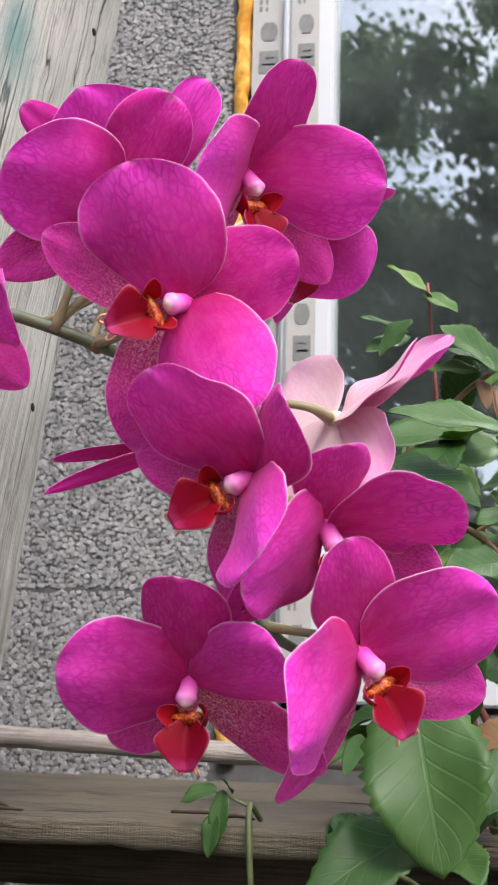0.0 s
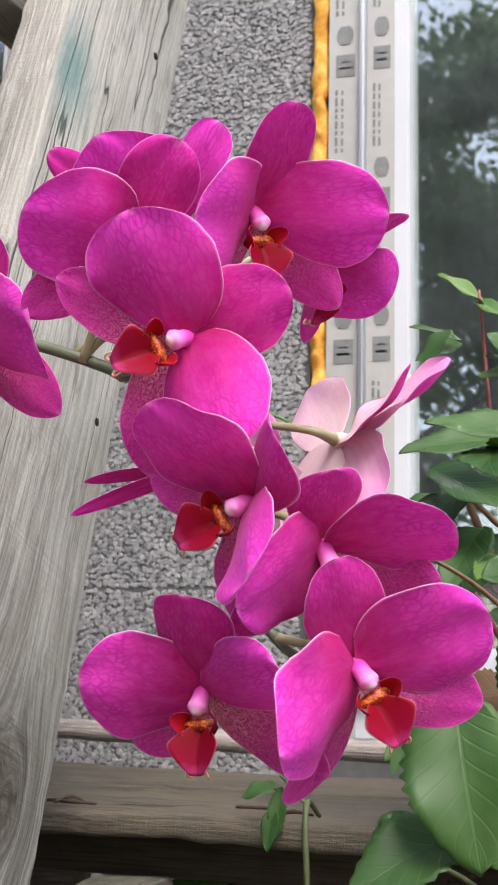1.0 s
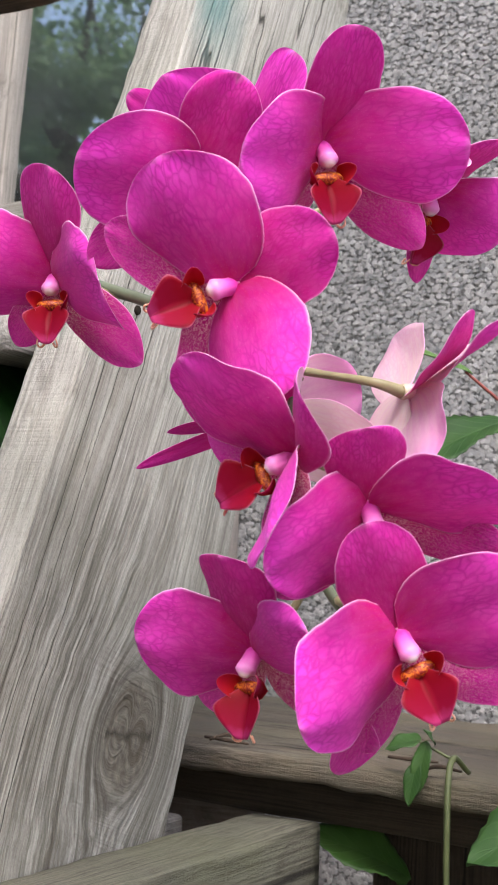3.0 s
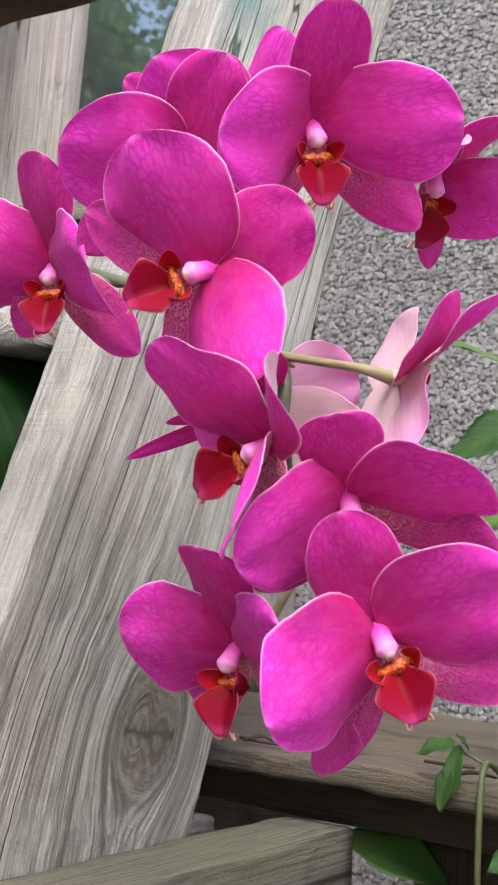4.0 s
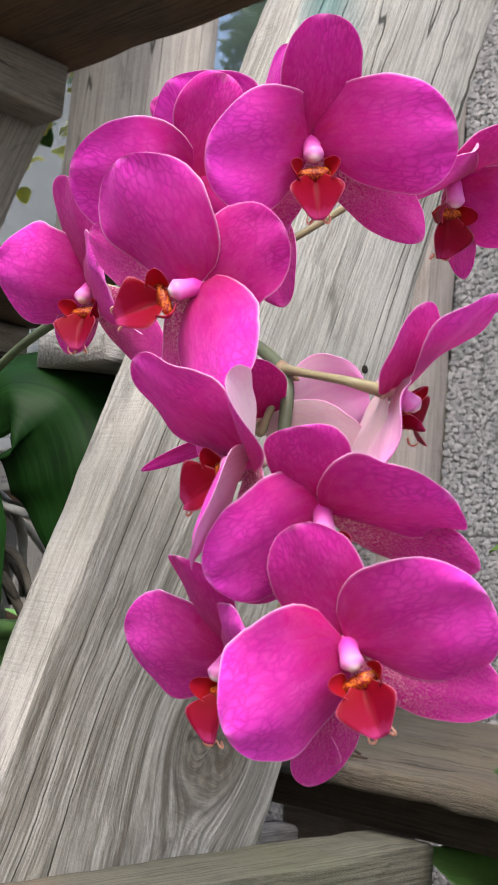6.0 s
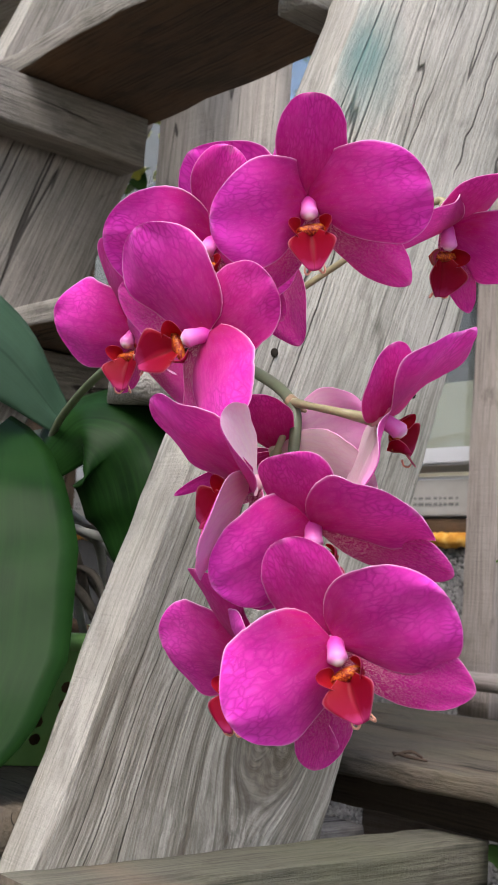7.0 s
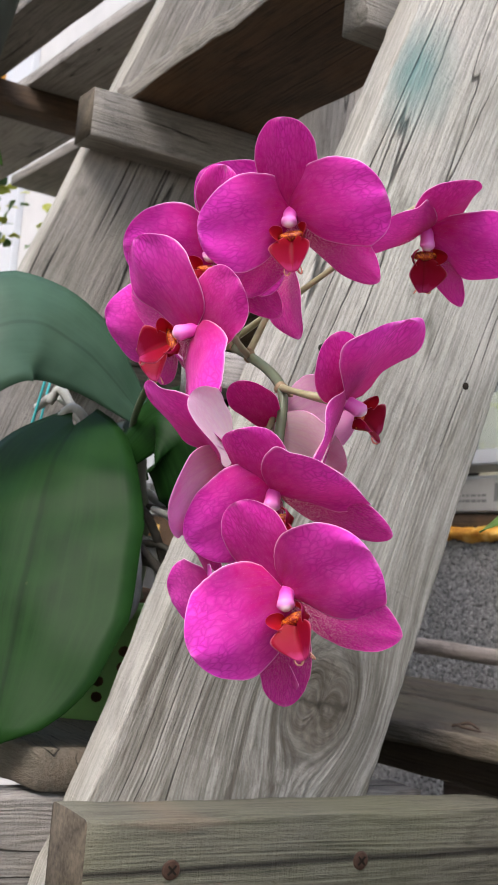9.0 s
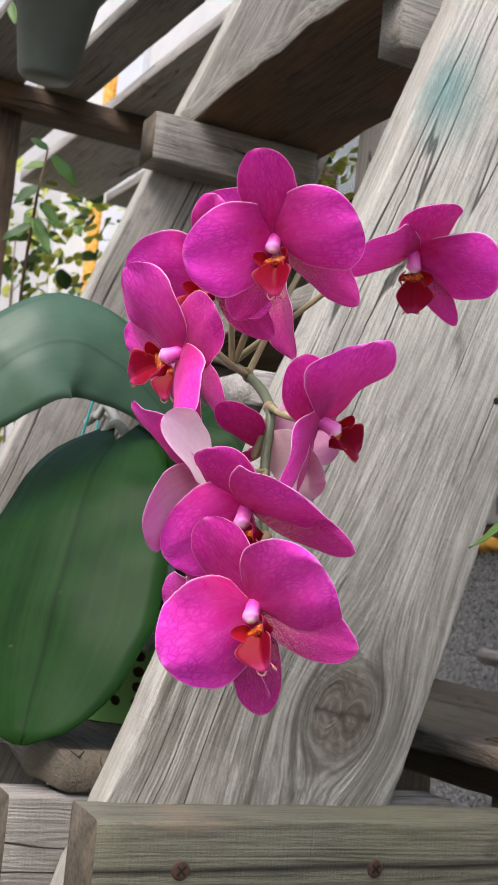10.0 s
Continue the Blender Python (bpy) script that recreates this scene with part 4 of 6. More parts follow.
# Added dark board in place of the shaded hollow under the pot.
stand_part("lower_board", timber(0, 0.44, -0.5, 0.0, 0.0, 0.02, 0.003, 0.0012, seed=29), SHADEWOOD,
           axes((-0.76, 0.66, 1.066), (1, 0, 0), (0, 0, 1), (0, -1, 0)), "added dark board that stands for the shade under the pot")


def screw_head(at, normal, r, owner):
    n = Vector(normal)
    t = n.orthogonal().normalized()
    bm = lathe([(0.0, 0.0016), (r * 0.5, 0.0016), (r * 0.85, 0.0012), (r, 0.0004), (r * 1.02, -0.001)], 18)
    for a, c in ((0.62, 0.11), (0.11, 0.62)):
        k = len(bm.faces)
        add_box(bm, -r * a, r * a, -r * c, r * c, 0.0010, 0.0019)
        bm.faces.ensure_lookup_table()
        for f in bm.faces[k:]:
            f.material_index = 1
    ob = part("screw", bm, [RUST, HOLE], owner, "rusty cross-slot screw head", smooth=False)
    ob.matrix_parent_inverse = owner.matrix_world.inverted()
    ob.matrix_world = axes(at, t, n.cross(t), n)


for sy in (0.494, 0.637):
    screw_head((-0.2252, sy, 1.041), (1, 0, 0), 0.0062, rail)
for hy_, hz_ in ((0.747, 1.386), (0.609, 1.392), (0.832, 1.716)):
    bm = lathe([(0.0, 0.0016), (0.0022, 0.0016), (0.0030, 0.0013), (0.0033, -0.002)], 9)
    ob = part("nail_hole", bm, HOLE, near, "dark nail hole")
    ob.matrix_parent_inverse = near.matrix_world.inverted()
    ob.matrix_world = axes((-0.2803, hy_, hz_), (0, 1, 0), (0, 0, 1.6), (1, 0, 0))

# Broad upright board behind the stand, and a shadowed one farther left.
set_board("back_board", timber(0, 2.3, 0.0, 0.238, 0.0, 0.022, 0.003, 0.0008, seed=16), PALEWOOD,
          axes((-0.751, 0.992, 0.0), (0.015, 0, 1), (-1, 0, 0.015), (0, -1, 0)), "broad pale-grey upright board behind the ladder stand", "board")

# Old bench along the wall.
bench = base("bench", pose(-0.3, 0.95, 0.0), "old weathered plank bench below the windows", "bench")


def bench_part(name, bm, material, m, label=""):
    ob = part(name, bm, material, bench, label)
    ob.matrix_parent_inverse = bench.matrix_world.inverted()
    ob.matrix_world = m
    return ob


FLAT = ((1, 0, 0), (0, 1, 0), (0, 0, 1))
bench_part("plank", timber(-0.62, 0.62, 0.0, 0.19, 0.0, 0.018, 0.004, 0.002, 0.02, seed=20, wavy=0.006), BENCHWOOD, axes((-0.36, 0.775, 1.097), *FLAT), "cracked grey front plank")
bench_part("plank", timber(-0.62, 0.62, 0.0, 0.185, 0.0, 0.018, 0.004, 0.002, 0.02, seed=21, wavy=0.004), BENCHWOOD, axes((-0.36, 0.969, 1.098), *FLAT))
bench_part("bearer", timber(-0.6, 0.6, 0.0, 0.04, 0.0, 0.030, 0.003, 0.001, seed=22), SHADEWOOD, axes((-0.36, 0.82, 1.066), *FLAT))
for lx in (-0.9, 0.18):
    bench_part("leg", timber(0, 1.05, 0.0, 0.07, 0.0, 0.05, 0.003, 0.001, seed=23), GREYWOOD, axes((lx, 0.865, 0.0), (0, 0, 1), (0, 1, 0), (-1, 0, 0)))
    bench_part("leg", timber(0, 1.096, 0.0, 0.07, 0.0, 0.05, 0.003, 0.001, seed=24), GREYWOOD, axes((lx, 1.07, 0.0), (0, 0, 1), (0, 1, 0), (-1, 0, 0)))
# The dark under the seat is carried by this panel's wood colour.
bench_part("side_panel", timber(0, 0.47, -0.26, 0.26, 0.0, 0.02, 0.003, 0.001, seed=27), SHADEWOOD, axes((0.03, 0.915, 0.6), (0, 0, 1), (-1, 0, 0), (0, -1, 0)), "upright panel below the seat, its wood darkened for shade")
set_board("timber_offcut", timber(0, 0.10, 0.0, 0.05, 0.0, 0.102, 0.003, 0.001, seed=25), PINKWOOD,
          axes((-0.455, 0.905, 0.9605), (0.98, 0.12, 0), (-0.12, 0.98, 0), (0, 0, 1)), "pale pinkish timber offcut standing under the bench", "timber")
set_board("lower_plank", timber(-0.6, 0.6, 0.0, 0.2, 0.0, 0.02, 0.003, 0.001, seed=26), BROWNWOOD, axes((-0.40, 0.86, 0.940), *FLAT), "reddish-brown plank in the shade below the bench", "plank")
set_board("cane", rod([(-0.95, 1.245, 1.152), (-0.5, 1.25, 1.146), (-0.2, 1.25, 1.136), (0.3, 1.25, 1.13)], (0.011, 0.0115, 0.011), sides=14, n=24, lump=0.12), PINKWOOD, pose(0, 0, 0),
          "long bare wooden cane lying along the bench", "cane")


# ---- the orchid ----
def petal_shell(length, ratio, p, q, cup=0.1, arch=0.06, twist=0.0, wave=0.0, tipbend=0.0, notch=0.0, seed=0, nu=26, nv=16, skew=0.0):
    """A petal along +y facing +z, as a thin closed shell. Slot 0: front, slot 1: back."""
    bm = bmesh.new()
    uv = bm.loops.layers.uv.verify()
    fan = bm.loops.layers.uv.new("fan")
    half = length * ratio * 0.47
    spread = {}

    def edge(u, s):
        """Half width at u on the side s: the upper shoulder comes early, the lower one late; a little uneven."""
        pp = p * (1 - skew * s)
        top_w = (pp / (pp + q)) ** pp * (q / (pp + q)) ** q
        w = (max(u, 1e-4) ** pp * max(1 - u, 0.0) ** q) / top_w
        w *= 1 + (0.09 * noise.noise(Vector((u * 4.0, s * 3.0, seed * 1.7))) + 0.03 * noise.noise(Vector((u * 13.0, s * 5.0, seed * 2.3)))) * u
        return half * max(0.05 * (1 - u) + 0.004, w)

    layers = []
    for side in (1, -1):
        g = []
        for i in range(nu + 1):
            s = i / nu
            u = 1 - (1 - s) ** 1.7
            wide = {1: edge(u, 1), -1: edge(u, -1)}
            row = []
            for j in range(nv + 1):
                v = math.sin((-1 + 2 * j / nv) * math.pi / 2)
                x = v * wide[1 if v > 0 else -1]
                y = u * length
                y -= notch * length * math.exp(-(v * 4) ** 2) * max(0.0, u - 0.8) * 1.2
                z = cup * half * (x / half) ** 2 * (0.4 + 0.6 * u) + arch * length * 4 * u * (1 - u) * (1 - 0.3 * v * v)
                z += (0.28 * wave * math.sin(v * 5.5 + seed * 2.0) * u * u) * wide[1 if v > 0 else -1]
                z += tipbend * length * max(0.0, u - 0.6) ** 2 * 4
                z -= 0.03 * half * math.exp(-(v * 7) ** 2) * (1 - u)
                z += wave * wide[1 if v > 0 else -1] * (noise.noise(Vector((x * 45, y * 45, seed * 3.1))) * 0.5 * (0.3 + abs(v)) + 0.35 * math.sin(u * 9 + seed) * abs(v) ** 3 * (1 if v > 0 else -0.8))
                a = twist * u
                x, z = x * math.cos(a) - z * math.sin(a) * 0, z + x * math.sin(a)
                z += side * 0.00045 * (1 - 0.75 * abs(v) ** 4) * (1 - 0.6 * u ** 6)
                vert = bm.verts.new((x, y, z))
                spread[vert] = (u, 0.5 + 0.5 * (v if u < p / (p + q) else x / half))
                row.append(vert)
            g.append(row)
        layers.append(g)
    top, bot = layers
    us = [1 - (1 - i / nu) ** 1.7 for i in range(nu + 1)]

    def face(vs, uvs, slot):
        f = bm.faces.new(vs)
        f.material_index = slot
        for lo, c in zip(f.loops, uvs):
            lo[uv].uv = c
            lo[fan].uv = spread[lo.vert]

    for i in range(nu):
        for j in range(nv):
            c = [(us[i], j / nv), (us[i], (j + 1) / nv), (us[i + 1], (j + 1) / nv), (us[i + 1], j / nv)]
            face((top[i][j], top[i][j + 1], top[i + 1][j + 1], top[i + 1][j])[::-1], c[::-1], 0)
            face((bot[i][j], bot[i][j + 1], bot[i + 1][j + 1], bot[i + 1][j]), c, 1)
        face((top[i][0], top[i + 1][0], bot[i + 1][0], bot[i][0])[::-1], [(us[i], 0.0)] * 4, 0)
        face((top[i][nv], top[i + 1][nv], bot[i + 1][nv], bot[i][nv]), [(us[i], 1.0)] * 4, 0)
    for j in range(nv):
        face((top[nu][j], top[nu][j + 1], bot[nu][j + 1], bot[nu][j]), [(1.0, j / nv)] * 4, 0)
        face((top[0][j], top[0][j + 1], bot[0][j + 1], bot[0][j])[::-1], [(0.0, j / nv)] * 4, 1)
    return bm


KINDS = {  # ratio, p, q, cup, arch, wave, front, back
    "dorsal_sepal": (0.64, 0.66, 0.47, -0.04, 0.035, 0.20, SEPAL, SEPAL_BACK),
    "petal": (1.00, 0.80, 0.47, -0.06, 0.045, 0.26, PETAL, PETAL_BACK),
    "lateral_sepal": (0.55, 0.64, 0.62, 0.05, 0.035, 0.18, SPECKLED, SEPAL_BACK),
}


def lip_lobe(seed):
    """The lip's middle lobe: a keeled arrowhead that spreads from a narrow claw and folds up at its sides."""
    bm = bmesh.new()
    uv = bm.loops.layers.uv.verify()
    nu, nv, L = 14, 10, 0.0205
    grids = []
    for side in (1, -1):
        g = []
        for i in range(nu + 1):
            u = i / nu
            w = 0.0030 + 0.0080 * math.sin(u / 0.46 * math.pi / 2) ** 1.5 if u < 0.46 else 0.0110 * (1 - ((u - 0.46) / 0.54) ** 1.35 * 0.76)
            row = []
            for j in range(nv + 1):
                v = -1 + 2 * j / nv
                x = v * w
                z = 0.62 * abs(x) ** 1.1 / (0.01 ** 0.1) - 0.0012 * math.exp(-(v * 5) ** 2) * (1 - u)
                z += 0.0015 * math.sin(u * math.pi) + 0.0015 * u * u + side * 0.0003
                row.append(bm.verts.new((x, u * L, z)))
            g.append(row)
        grids.append(g)
    for g, s in zip(grids, (1, -1)):
        for i in range(nu):
            for j in range(nv):
                vs = [g[i][j], g[i][j + 1], g[i + 1][j + 1], g[i + 1][j]]
                cs = [(i / nu, j / nv), (i / nu, (j + 1) / nv), ((i + 1) / nu, (j + 1) / nv), ((i + 1) / nu, j / nv)]
                f = bm.faces.new(vs[::-1] if s > 0 else vs)
                for lo, c in zip(f.loops, cs[::-1] if s > 0 else cs):
                    lo[uv].uv = c
    a, b = grids
    for i in range(nu):
        for j in (0, nv):
            f = bm.faces.new((a[i][j], a[i + 1][j], b[i + 1][j], b[i][j]))
            for lo in f.loops:
                lo[uv].uv = (i / nu, j / nv)
    for j in range(nv):
        f = bm.faces.new((a[nu][j], a[nu][j + 1], b[nu][j + 1], b[nu][j]))
        for lo in f.loops:
            lo[uv].uv = (1.0, j / nv)
    bmesh.ops.recalc_face_normals(bm, faces=bm.faces[:])
    return bm


def side_lobe():
    return petal_shell(0.0125, 0.78, 0.36, 0.50, cup=1.0, arch=0.10, tipbend=0.25, nu=12, nv=8)


def column_mesh():
    """Column with a swollen white cap, and the small boss behind it that carries the petals."""
    bm = bmesh.new()
    tube(bm, [(0, 0.0, -0.004), (0, 0.0008, 0.001), (0, -0.0006, 0.006), (0, -0.0022, 0.0098), (0, -0.0040, 0.0118)], (0.0032, 0.0037, 0.0036, 0.0042, 0.0016), sides=14, n=5)
    bmesh.ops.recalc_face_normals(bm, faces=bm.faces[:])
    return bm


SHARED = {}


def shared(key, make, mats):
    """One mesh for all alike pieces."""
    if key not in SHARED:
        bm = make()
        me = bpy.data.meshes.new(key)
        bm.to_mesh(me)
        bm.free()
        for m in mats:
            me.materials.append(m)
        for p in me.polygons:
            p.use_smooth = True
        SHARED[key] = me
    return SHARED[key]


plant = base("orchid_plant", pose(-0.47, 0.56, 1.20), "potted moth orchid, arching spray of magenta flowers with red lips", "orchid")


def under(ob, parent, m):
    """Parent ob and put it at the world pose m."""
    ob.parent = parent
    ob.matrix_parent_inverse = parent.matrix_world.inverted()
    ob.matrix_world = m
    return ob


def flower(centre, turn, petals, stalk, lip_roll=0.0, lip=True, label="", lift=0.05):
    """One bloom. petals: kind, angle round the face, forward tilt, length in mm and changes to the kind's shape."""
    frame_m = pose(*centre, *turn)
    body = under(new("flower", shared("flower_column", column_mesh, [COLUMN])), plant, frame_m)
    tagged(body, label or "open magenta bloom with a red lip and pale column")
    body_m = body.matrix_world.copy()
    inv = body_m.inverted()

    def child(ob, m):
        ob.parent = body
        ob.matrix_parent_inverse = inv
        ob.matrix_world = m
        return ob

    for i, (kind, phi, tau, mm, change) in enumerate(petals):
        ratio, p, q, cup, arch, wave, front, back = KINDS[kind]
        f, t = radians(phi), radians(tau)
        d = Vector((math.cos(f) * math.cos(t), math.sin(f) * math.cos(t), math.sin(t)))
        zz = Vector((0, 0, 1))
        zz = (zz - d * zz.dot(d)).normalized()
        lift = {"petal": 0.0012, "dorsal_sepal": -0.0006, "lateral_sepal": -0.0016}[kind]
        local = axes((0, 0, lift), d.cross(zz), d, zz) @ pose(0, 0, 0, 0, change.get("spin", 0.0), 0)
        bm = petal_shell(mm / 1000, change.get("ratio", ratio), change.get("p", p), change.get("q", q), change.get("cup", cup), change.get("arch", arch), change.get("twist", 0.0),
                         wave * change.get("wave", 1.0), change.get("tipbend", 0.0), change.get("notch", 0.0), seed=i + centre[0] * 100, skew=(-0.30 if math.cos(f) > 0 else 0.30) * (1 if kind == "petal" and lip else 0))
        child(part(kind, bm, [front, change.get("back", back)]), frame_m @ local)
    if lip:
        lm = frame_m @ pose(0, 0, 0, 0, 0, lip_roll)
        child(new("lip", shared("lip_lobe", lambda: lip_lobe(0), [LIP])), lm @ axes((0, -0.0095, 0.0090), (-1, 0, 0), (0, -0.82, 0.57), (0, 0.57, 0.82)))
        for sx in (1, -1):
            dirv = Vector((sx * 0.42, 0.66, 0.62)).normalized()
            face_in = Vector((-sx * 0.80, 0.30, 0.52))
            zz = (face_in - dirv * face_in.dot(dirv)).normalized()
            child(new("lip_side_lobe", shared("side_lobe", side_lobe, [LOBE, LIP])), lm @ axes((sx * 0.0062, -0.0118, 0.0080), dirv.cross(zz), dirv, zz))
            bmc = "cirrus_%d" % (sx > 0)
            child(new("tendril", shared(bmc, lambda: rod([(sx * 0.0018, 0.0005, 0.0), (sx * 0.0036, -0.0010, 0.0016), (sx * 0.0046, 0.0008, 0.0034), (sx * 0.0042, 0.0034, 0.0036)], (0.0006, 0.0005, 0.0003), sides=6, n=4), [CIRRUS])),
                  lm @ pose(0, -0.0262, 0.0188))

        def knob():
            bm = bmesh.new()
            bmesh.ops.create_icosphere(bm, subdivisions=3, radius=0.0042)
            for v in bm.verts:
                v.co = Vector((v.co.x * 1.75, v.co.y * 0.62, v.co.z * 0.60)) + noise.noise_vector(v.co * 600) * 0.0005
            return bm

        child(new("callus", shared("callus", knob, [CALLUS])), lm @ pose(0, -0.0095, 0.0100, -20, 0, 0))
    back_at = frame_m @ Vector((0, 0, -0.004))
    s = Vector(stalk)
    mid = frame_m @ Vector((0, 0, -0.004 - min(0.014, 0.28 * (s - back_at).length)))
    bm = rod([s, s.lerp(mid, 0.5) + Vector((0, 0, lift * (s - mid).length)), mid, back_at], (0.0022, 0.0017, 0.0019, 0.0028), sides=8, n=7)
    child(part("pedicel", bm, PEDICEL, label="pale green flower stalk"), Matrix.Identity(4))
    return body


DS, PE, LS = "dorsal_sepal", "petal", "lateral_sepal"
N = {}
# The spray, from the crown's side to the drooping end.
flower((-0.0789, 0.4489, 1.4097), (120.4, -9.3, 44.9), [(DS, 82.3, 16.5, 53.5, {"spin": 3.5}), (PE, 173.6, 33.6, 52.3, {"cup": 0.07, "q": 0.5, "p": 0.49}), (PE, 8.9, 26.3, 60.2, {"ratio": 0.86, "cup": -0.18, "q": 0.51, "p": 0.73}), (LS, -41.5, 18.1, 59.8, {"ratio": 0.49, "spin": 20.7, "cup": -0.31, "arch": 0.002}), (LS, -130.8, 1.8, 52.8, N)],
       (-0.165, 0.469, 1.355), lift=0.35)
flower((-0.0930, 0.4077, 1.3421), (119.1, 64, 27.1), [(DS, 90.1, -1.1, 46.8, {"ratio": 0.86, "spin": 10.6, "cup": -0.15, "q": 0.49, "p": 0.43}), (PE, 173.2, 23.3, 55.6, {"cup": -0.16, "arch": 0.025, "q": 0.52, "p": 0.69}), (PE, 4.1, 17.1, 52.2, {"spin": 2.8, "cup": -0.38, "arch": 0.033, "p": 0.61}), (LS, -45.6, -12.3, 61.5, {"ratio": 0.69, "cup": 0.1}), (LS, -140.8, 10.1, 59, {"ratio": 0.51, "spin": -7.5, "cup": 0.12})],
       (-0.146, 0.47, 1.346))
flower((-0.0677, 0.4203, 1.2776), (104.6, 37, -18.7), [(DS, 75.3, 25.6, 46.1, {"spin": -13.7, "ratio": 0.8, "cup": -0.52, "arch": 0.017, "p": 0.58}), (PE, 144.3, 41, 57.4, {"ratio": 0.79, "spin": 2.9, "cup": -0.2, "q": 0.5, "p": 0.62}), (PE, -8.9, 41.4, 49.4, {"ratio": 0.95, "cup": -0.11, "p": 0.93}), (LS, -64, 5.2, 50, {"ratio": 0.61, "spin": -3.6, "cup": 0.12}), (LS, -158.7, 9.3, 52.7, N)],
       (-0.089, 0.461, 1.285), lip_roll=-20)
flower((-0.0417, 0.4309, 1.2609), (127.8, -18, 25.7), [(DS, 83.6, 14.6, 41.1, {"ratio": 0.78, "cup": -0.34, "arch": 0.014}), (PE, 180.3, 27.6, 48, {"cup": -0.22, "q": 0.53, "p": 0.35}), (PE, 6, 23.8, 53.1, {"ratio": 1.02, "spin": 18.7, "cup": -0.16, "arch": 0.003, "q": 0.51, "p": 0.89}), (LS, -37.3, 7.9, 59.5, {"ratio": 0.51, "spin": 14.8, "cup": -0.21, "arch": -0.006, "p": 0.71}), (LS, -147, 5, 50, N)],
       (-0.088, 0.46, 1.285))
flower((-0.0283, 0.4342, 1.2147), (116.8, -27.8, 29.4), [(DS, 86.9, 5.5, 49.8, {"cup": 0.02, "ratio": 0.7, "spin": -5.2, "arch": 0.018, "p": 0.59}), (PE, 180.4, 27.4, 52.5, {"ratio": 1.09, "spin": -5.1, "cup": -0.34, "arch": 0.022, "q": 0.51, "p": 0.52}), (PE, 5.7, 18.7, 54.8, {"ratio": 1.03, "spin": 3.0, "arch": 0.011, "q": 0.52, "p": 0.67}), (LS, -41.3, 13.7, 57.4, {"ratio": 0.59, "spin": 2.2, "cup": 0.0}), (LS, -127.4, -10.3, 67.7, {"ratio": 0.39, "spin": -11.1, "cup": 0.19, "arch": 0.052, "q": 0.58, "p": 0.68})],
       (-0.067, 0.462, 1.226))
flower((-0.0928, 0.4451, 1.2034), (116.5, -3, -6), [(DS, 84, 17.3, 51.3, {"ratio": 0.79, "spin": -7.7, "cup": -0.35, "arch": 0.015, "p": 0.47}), (PE, 166.7, 12.3, 52.2, {"ratio": 1.07, "spin": -7.4, "cup": -0.18, "q": 0.51, "p": 0.62}), (PE, 25.4, 25.2, 53.7, {"ratio": 0.7, "spin": -3.5, "cup": -0.16, "arch": 0.033, "p": 1.0}), (LS, -37.3, 4.7, 60.2, {"ratio": 0.49, "spin": 4.6, "arch": 0.024, "q": 0.58, "p": 0.68}), (LS, -145.4, -7.7, 51.4, {"ratio": 0.62})],
       (-0.076, 0.462, 1.24))
flower((-0.2177, 0.4546, 1.3657), (112.6, -3.1, 23.3), [(DS, 83.5, 21.2, 58.2, {"ratio": 0.81, "spin": -36.4, "cup": -0.09}), (PE, 166, -5.4, 54.7, {"ratio": 1.04, "spin": -9.8, "cup": -0.36, "p": 0.6}), (PE, 11, 54.5, 55.1, {"spin": 5.6, "cup": -0.26, "arch": 0.018, "p": 0.97}), (LS, -40.8, 16.9, 58.3, {"ratio": 0.53, "spin": 10.2, "cup": -0.14, "arch": 0.014, "p": 0.67}), (LS, -128, -14, 42, N)],
       (-0.19, 0.469, 1.361))
flower((-0.1306, 0.4357, 1.3972), (112.7, 9.1, 36.2), [(DS, 81.4, 12.2, 49, {"wave": 1.5, "notch": 0.3, "ratio": 0.76, "spin": -10.5, "cup": 0.13}), (PE, 181.5, 19.3, 52.6, {"ratio": 1.05, "spin": -14.9, "arch": 0.035, "q": 0.5, "p": 0.52}), (PE, -4, 9, 46, {"ratio": 0.8}), (LS, -129.7, 2.7, 57.4, {"ratio": 0.51, "spin": -7.0, "cup": 0.11}), (LS, -40, -5, 50, N)],
       (-0.165, 0.468, 1.352))
flower((-0.0633, 0.5253, 1.4153), (147.4, -0.1, 84.3), [(DS, 96.3, 14, 46.8, {"ratio": 0.82, "spin": 8.4, "cup": -0.19, "p": 0.62}), (PE, 162.6, 28.1, 55.9, {"ratio": 0.79, "cup": -0.16, "arch": 0.034, "p": 0.89}), (PE, 8.6, 23.5, 50.6, {"cup": -0.4}), (LS, -40.5, 13.6, 59, {"ratio": 0.28, "spin": 4.4}), (LS, -150, -4, 40, N)],
       (-0.17, 0.47, 1.357), lip_roll=15, lift=0.45)
flower((-0.0414, 0.4645, 1.3093), (98, 0, 147), [(PE, 135.3, 19.7, 57.8, {"ratio": 1.12, "spin": -36.3, "arch": 0.02, "p": 0.91}), (DS, 153.8, -12.1, 52, {"ratio": 0.57, "spin": -47.1, "cup": 0.13, "arch": 0.05, "p": 0.61}), (LS, 40.1, 16.5, 57.2, {"ratio": 0.67, "spin": 6.2, "cup": -0.14, "p": 0.71}), (PE, -127.5, -11.7, 45.4, {"arch": 0.026, "p": 0.72}), (LS, -60, -5, 46, {"ratio": 0.75})],
       (-0.098, 0.464, 1.322), lip_roll=70, label="bloom turned away, its pale pink back showing")
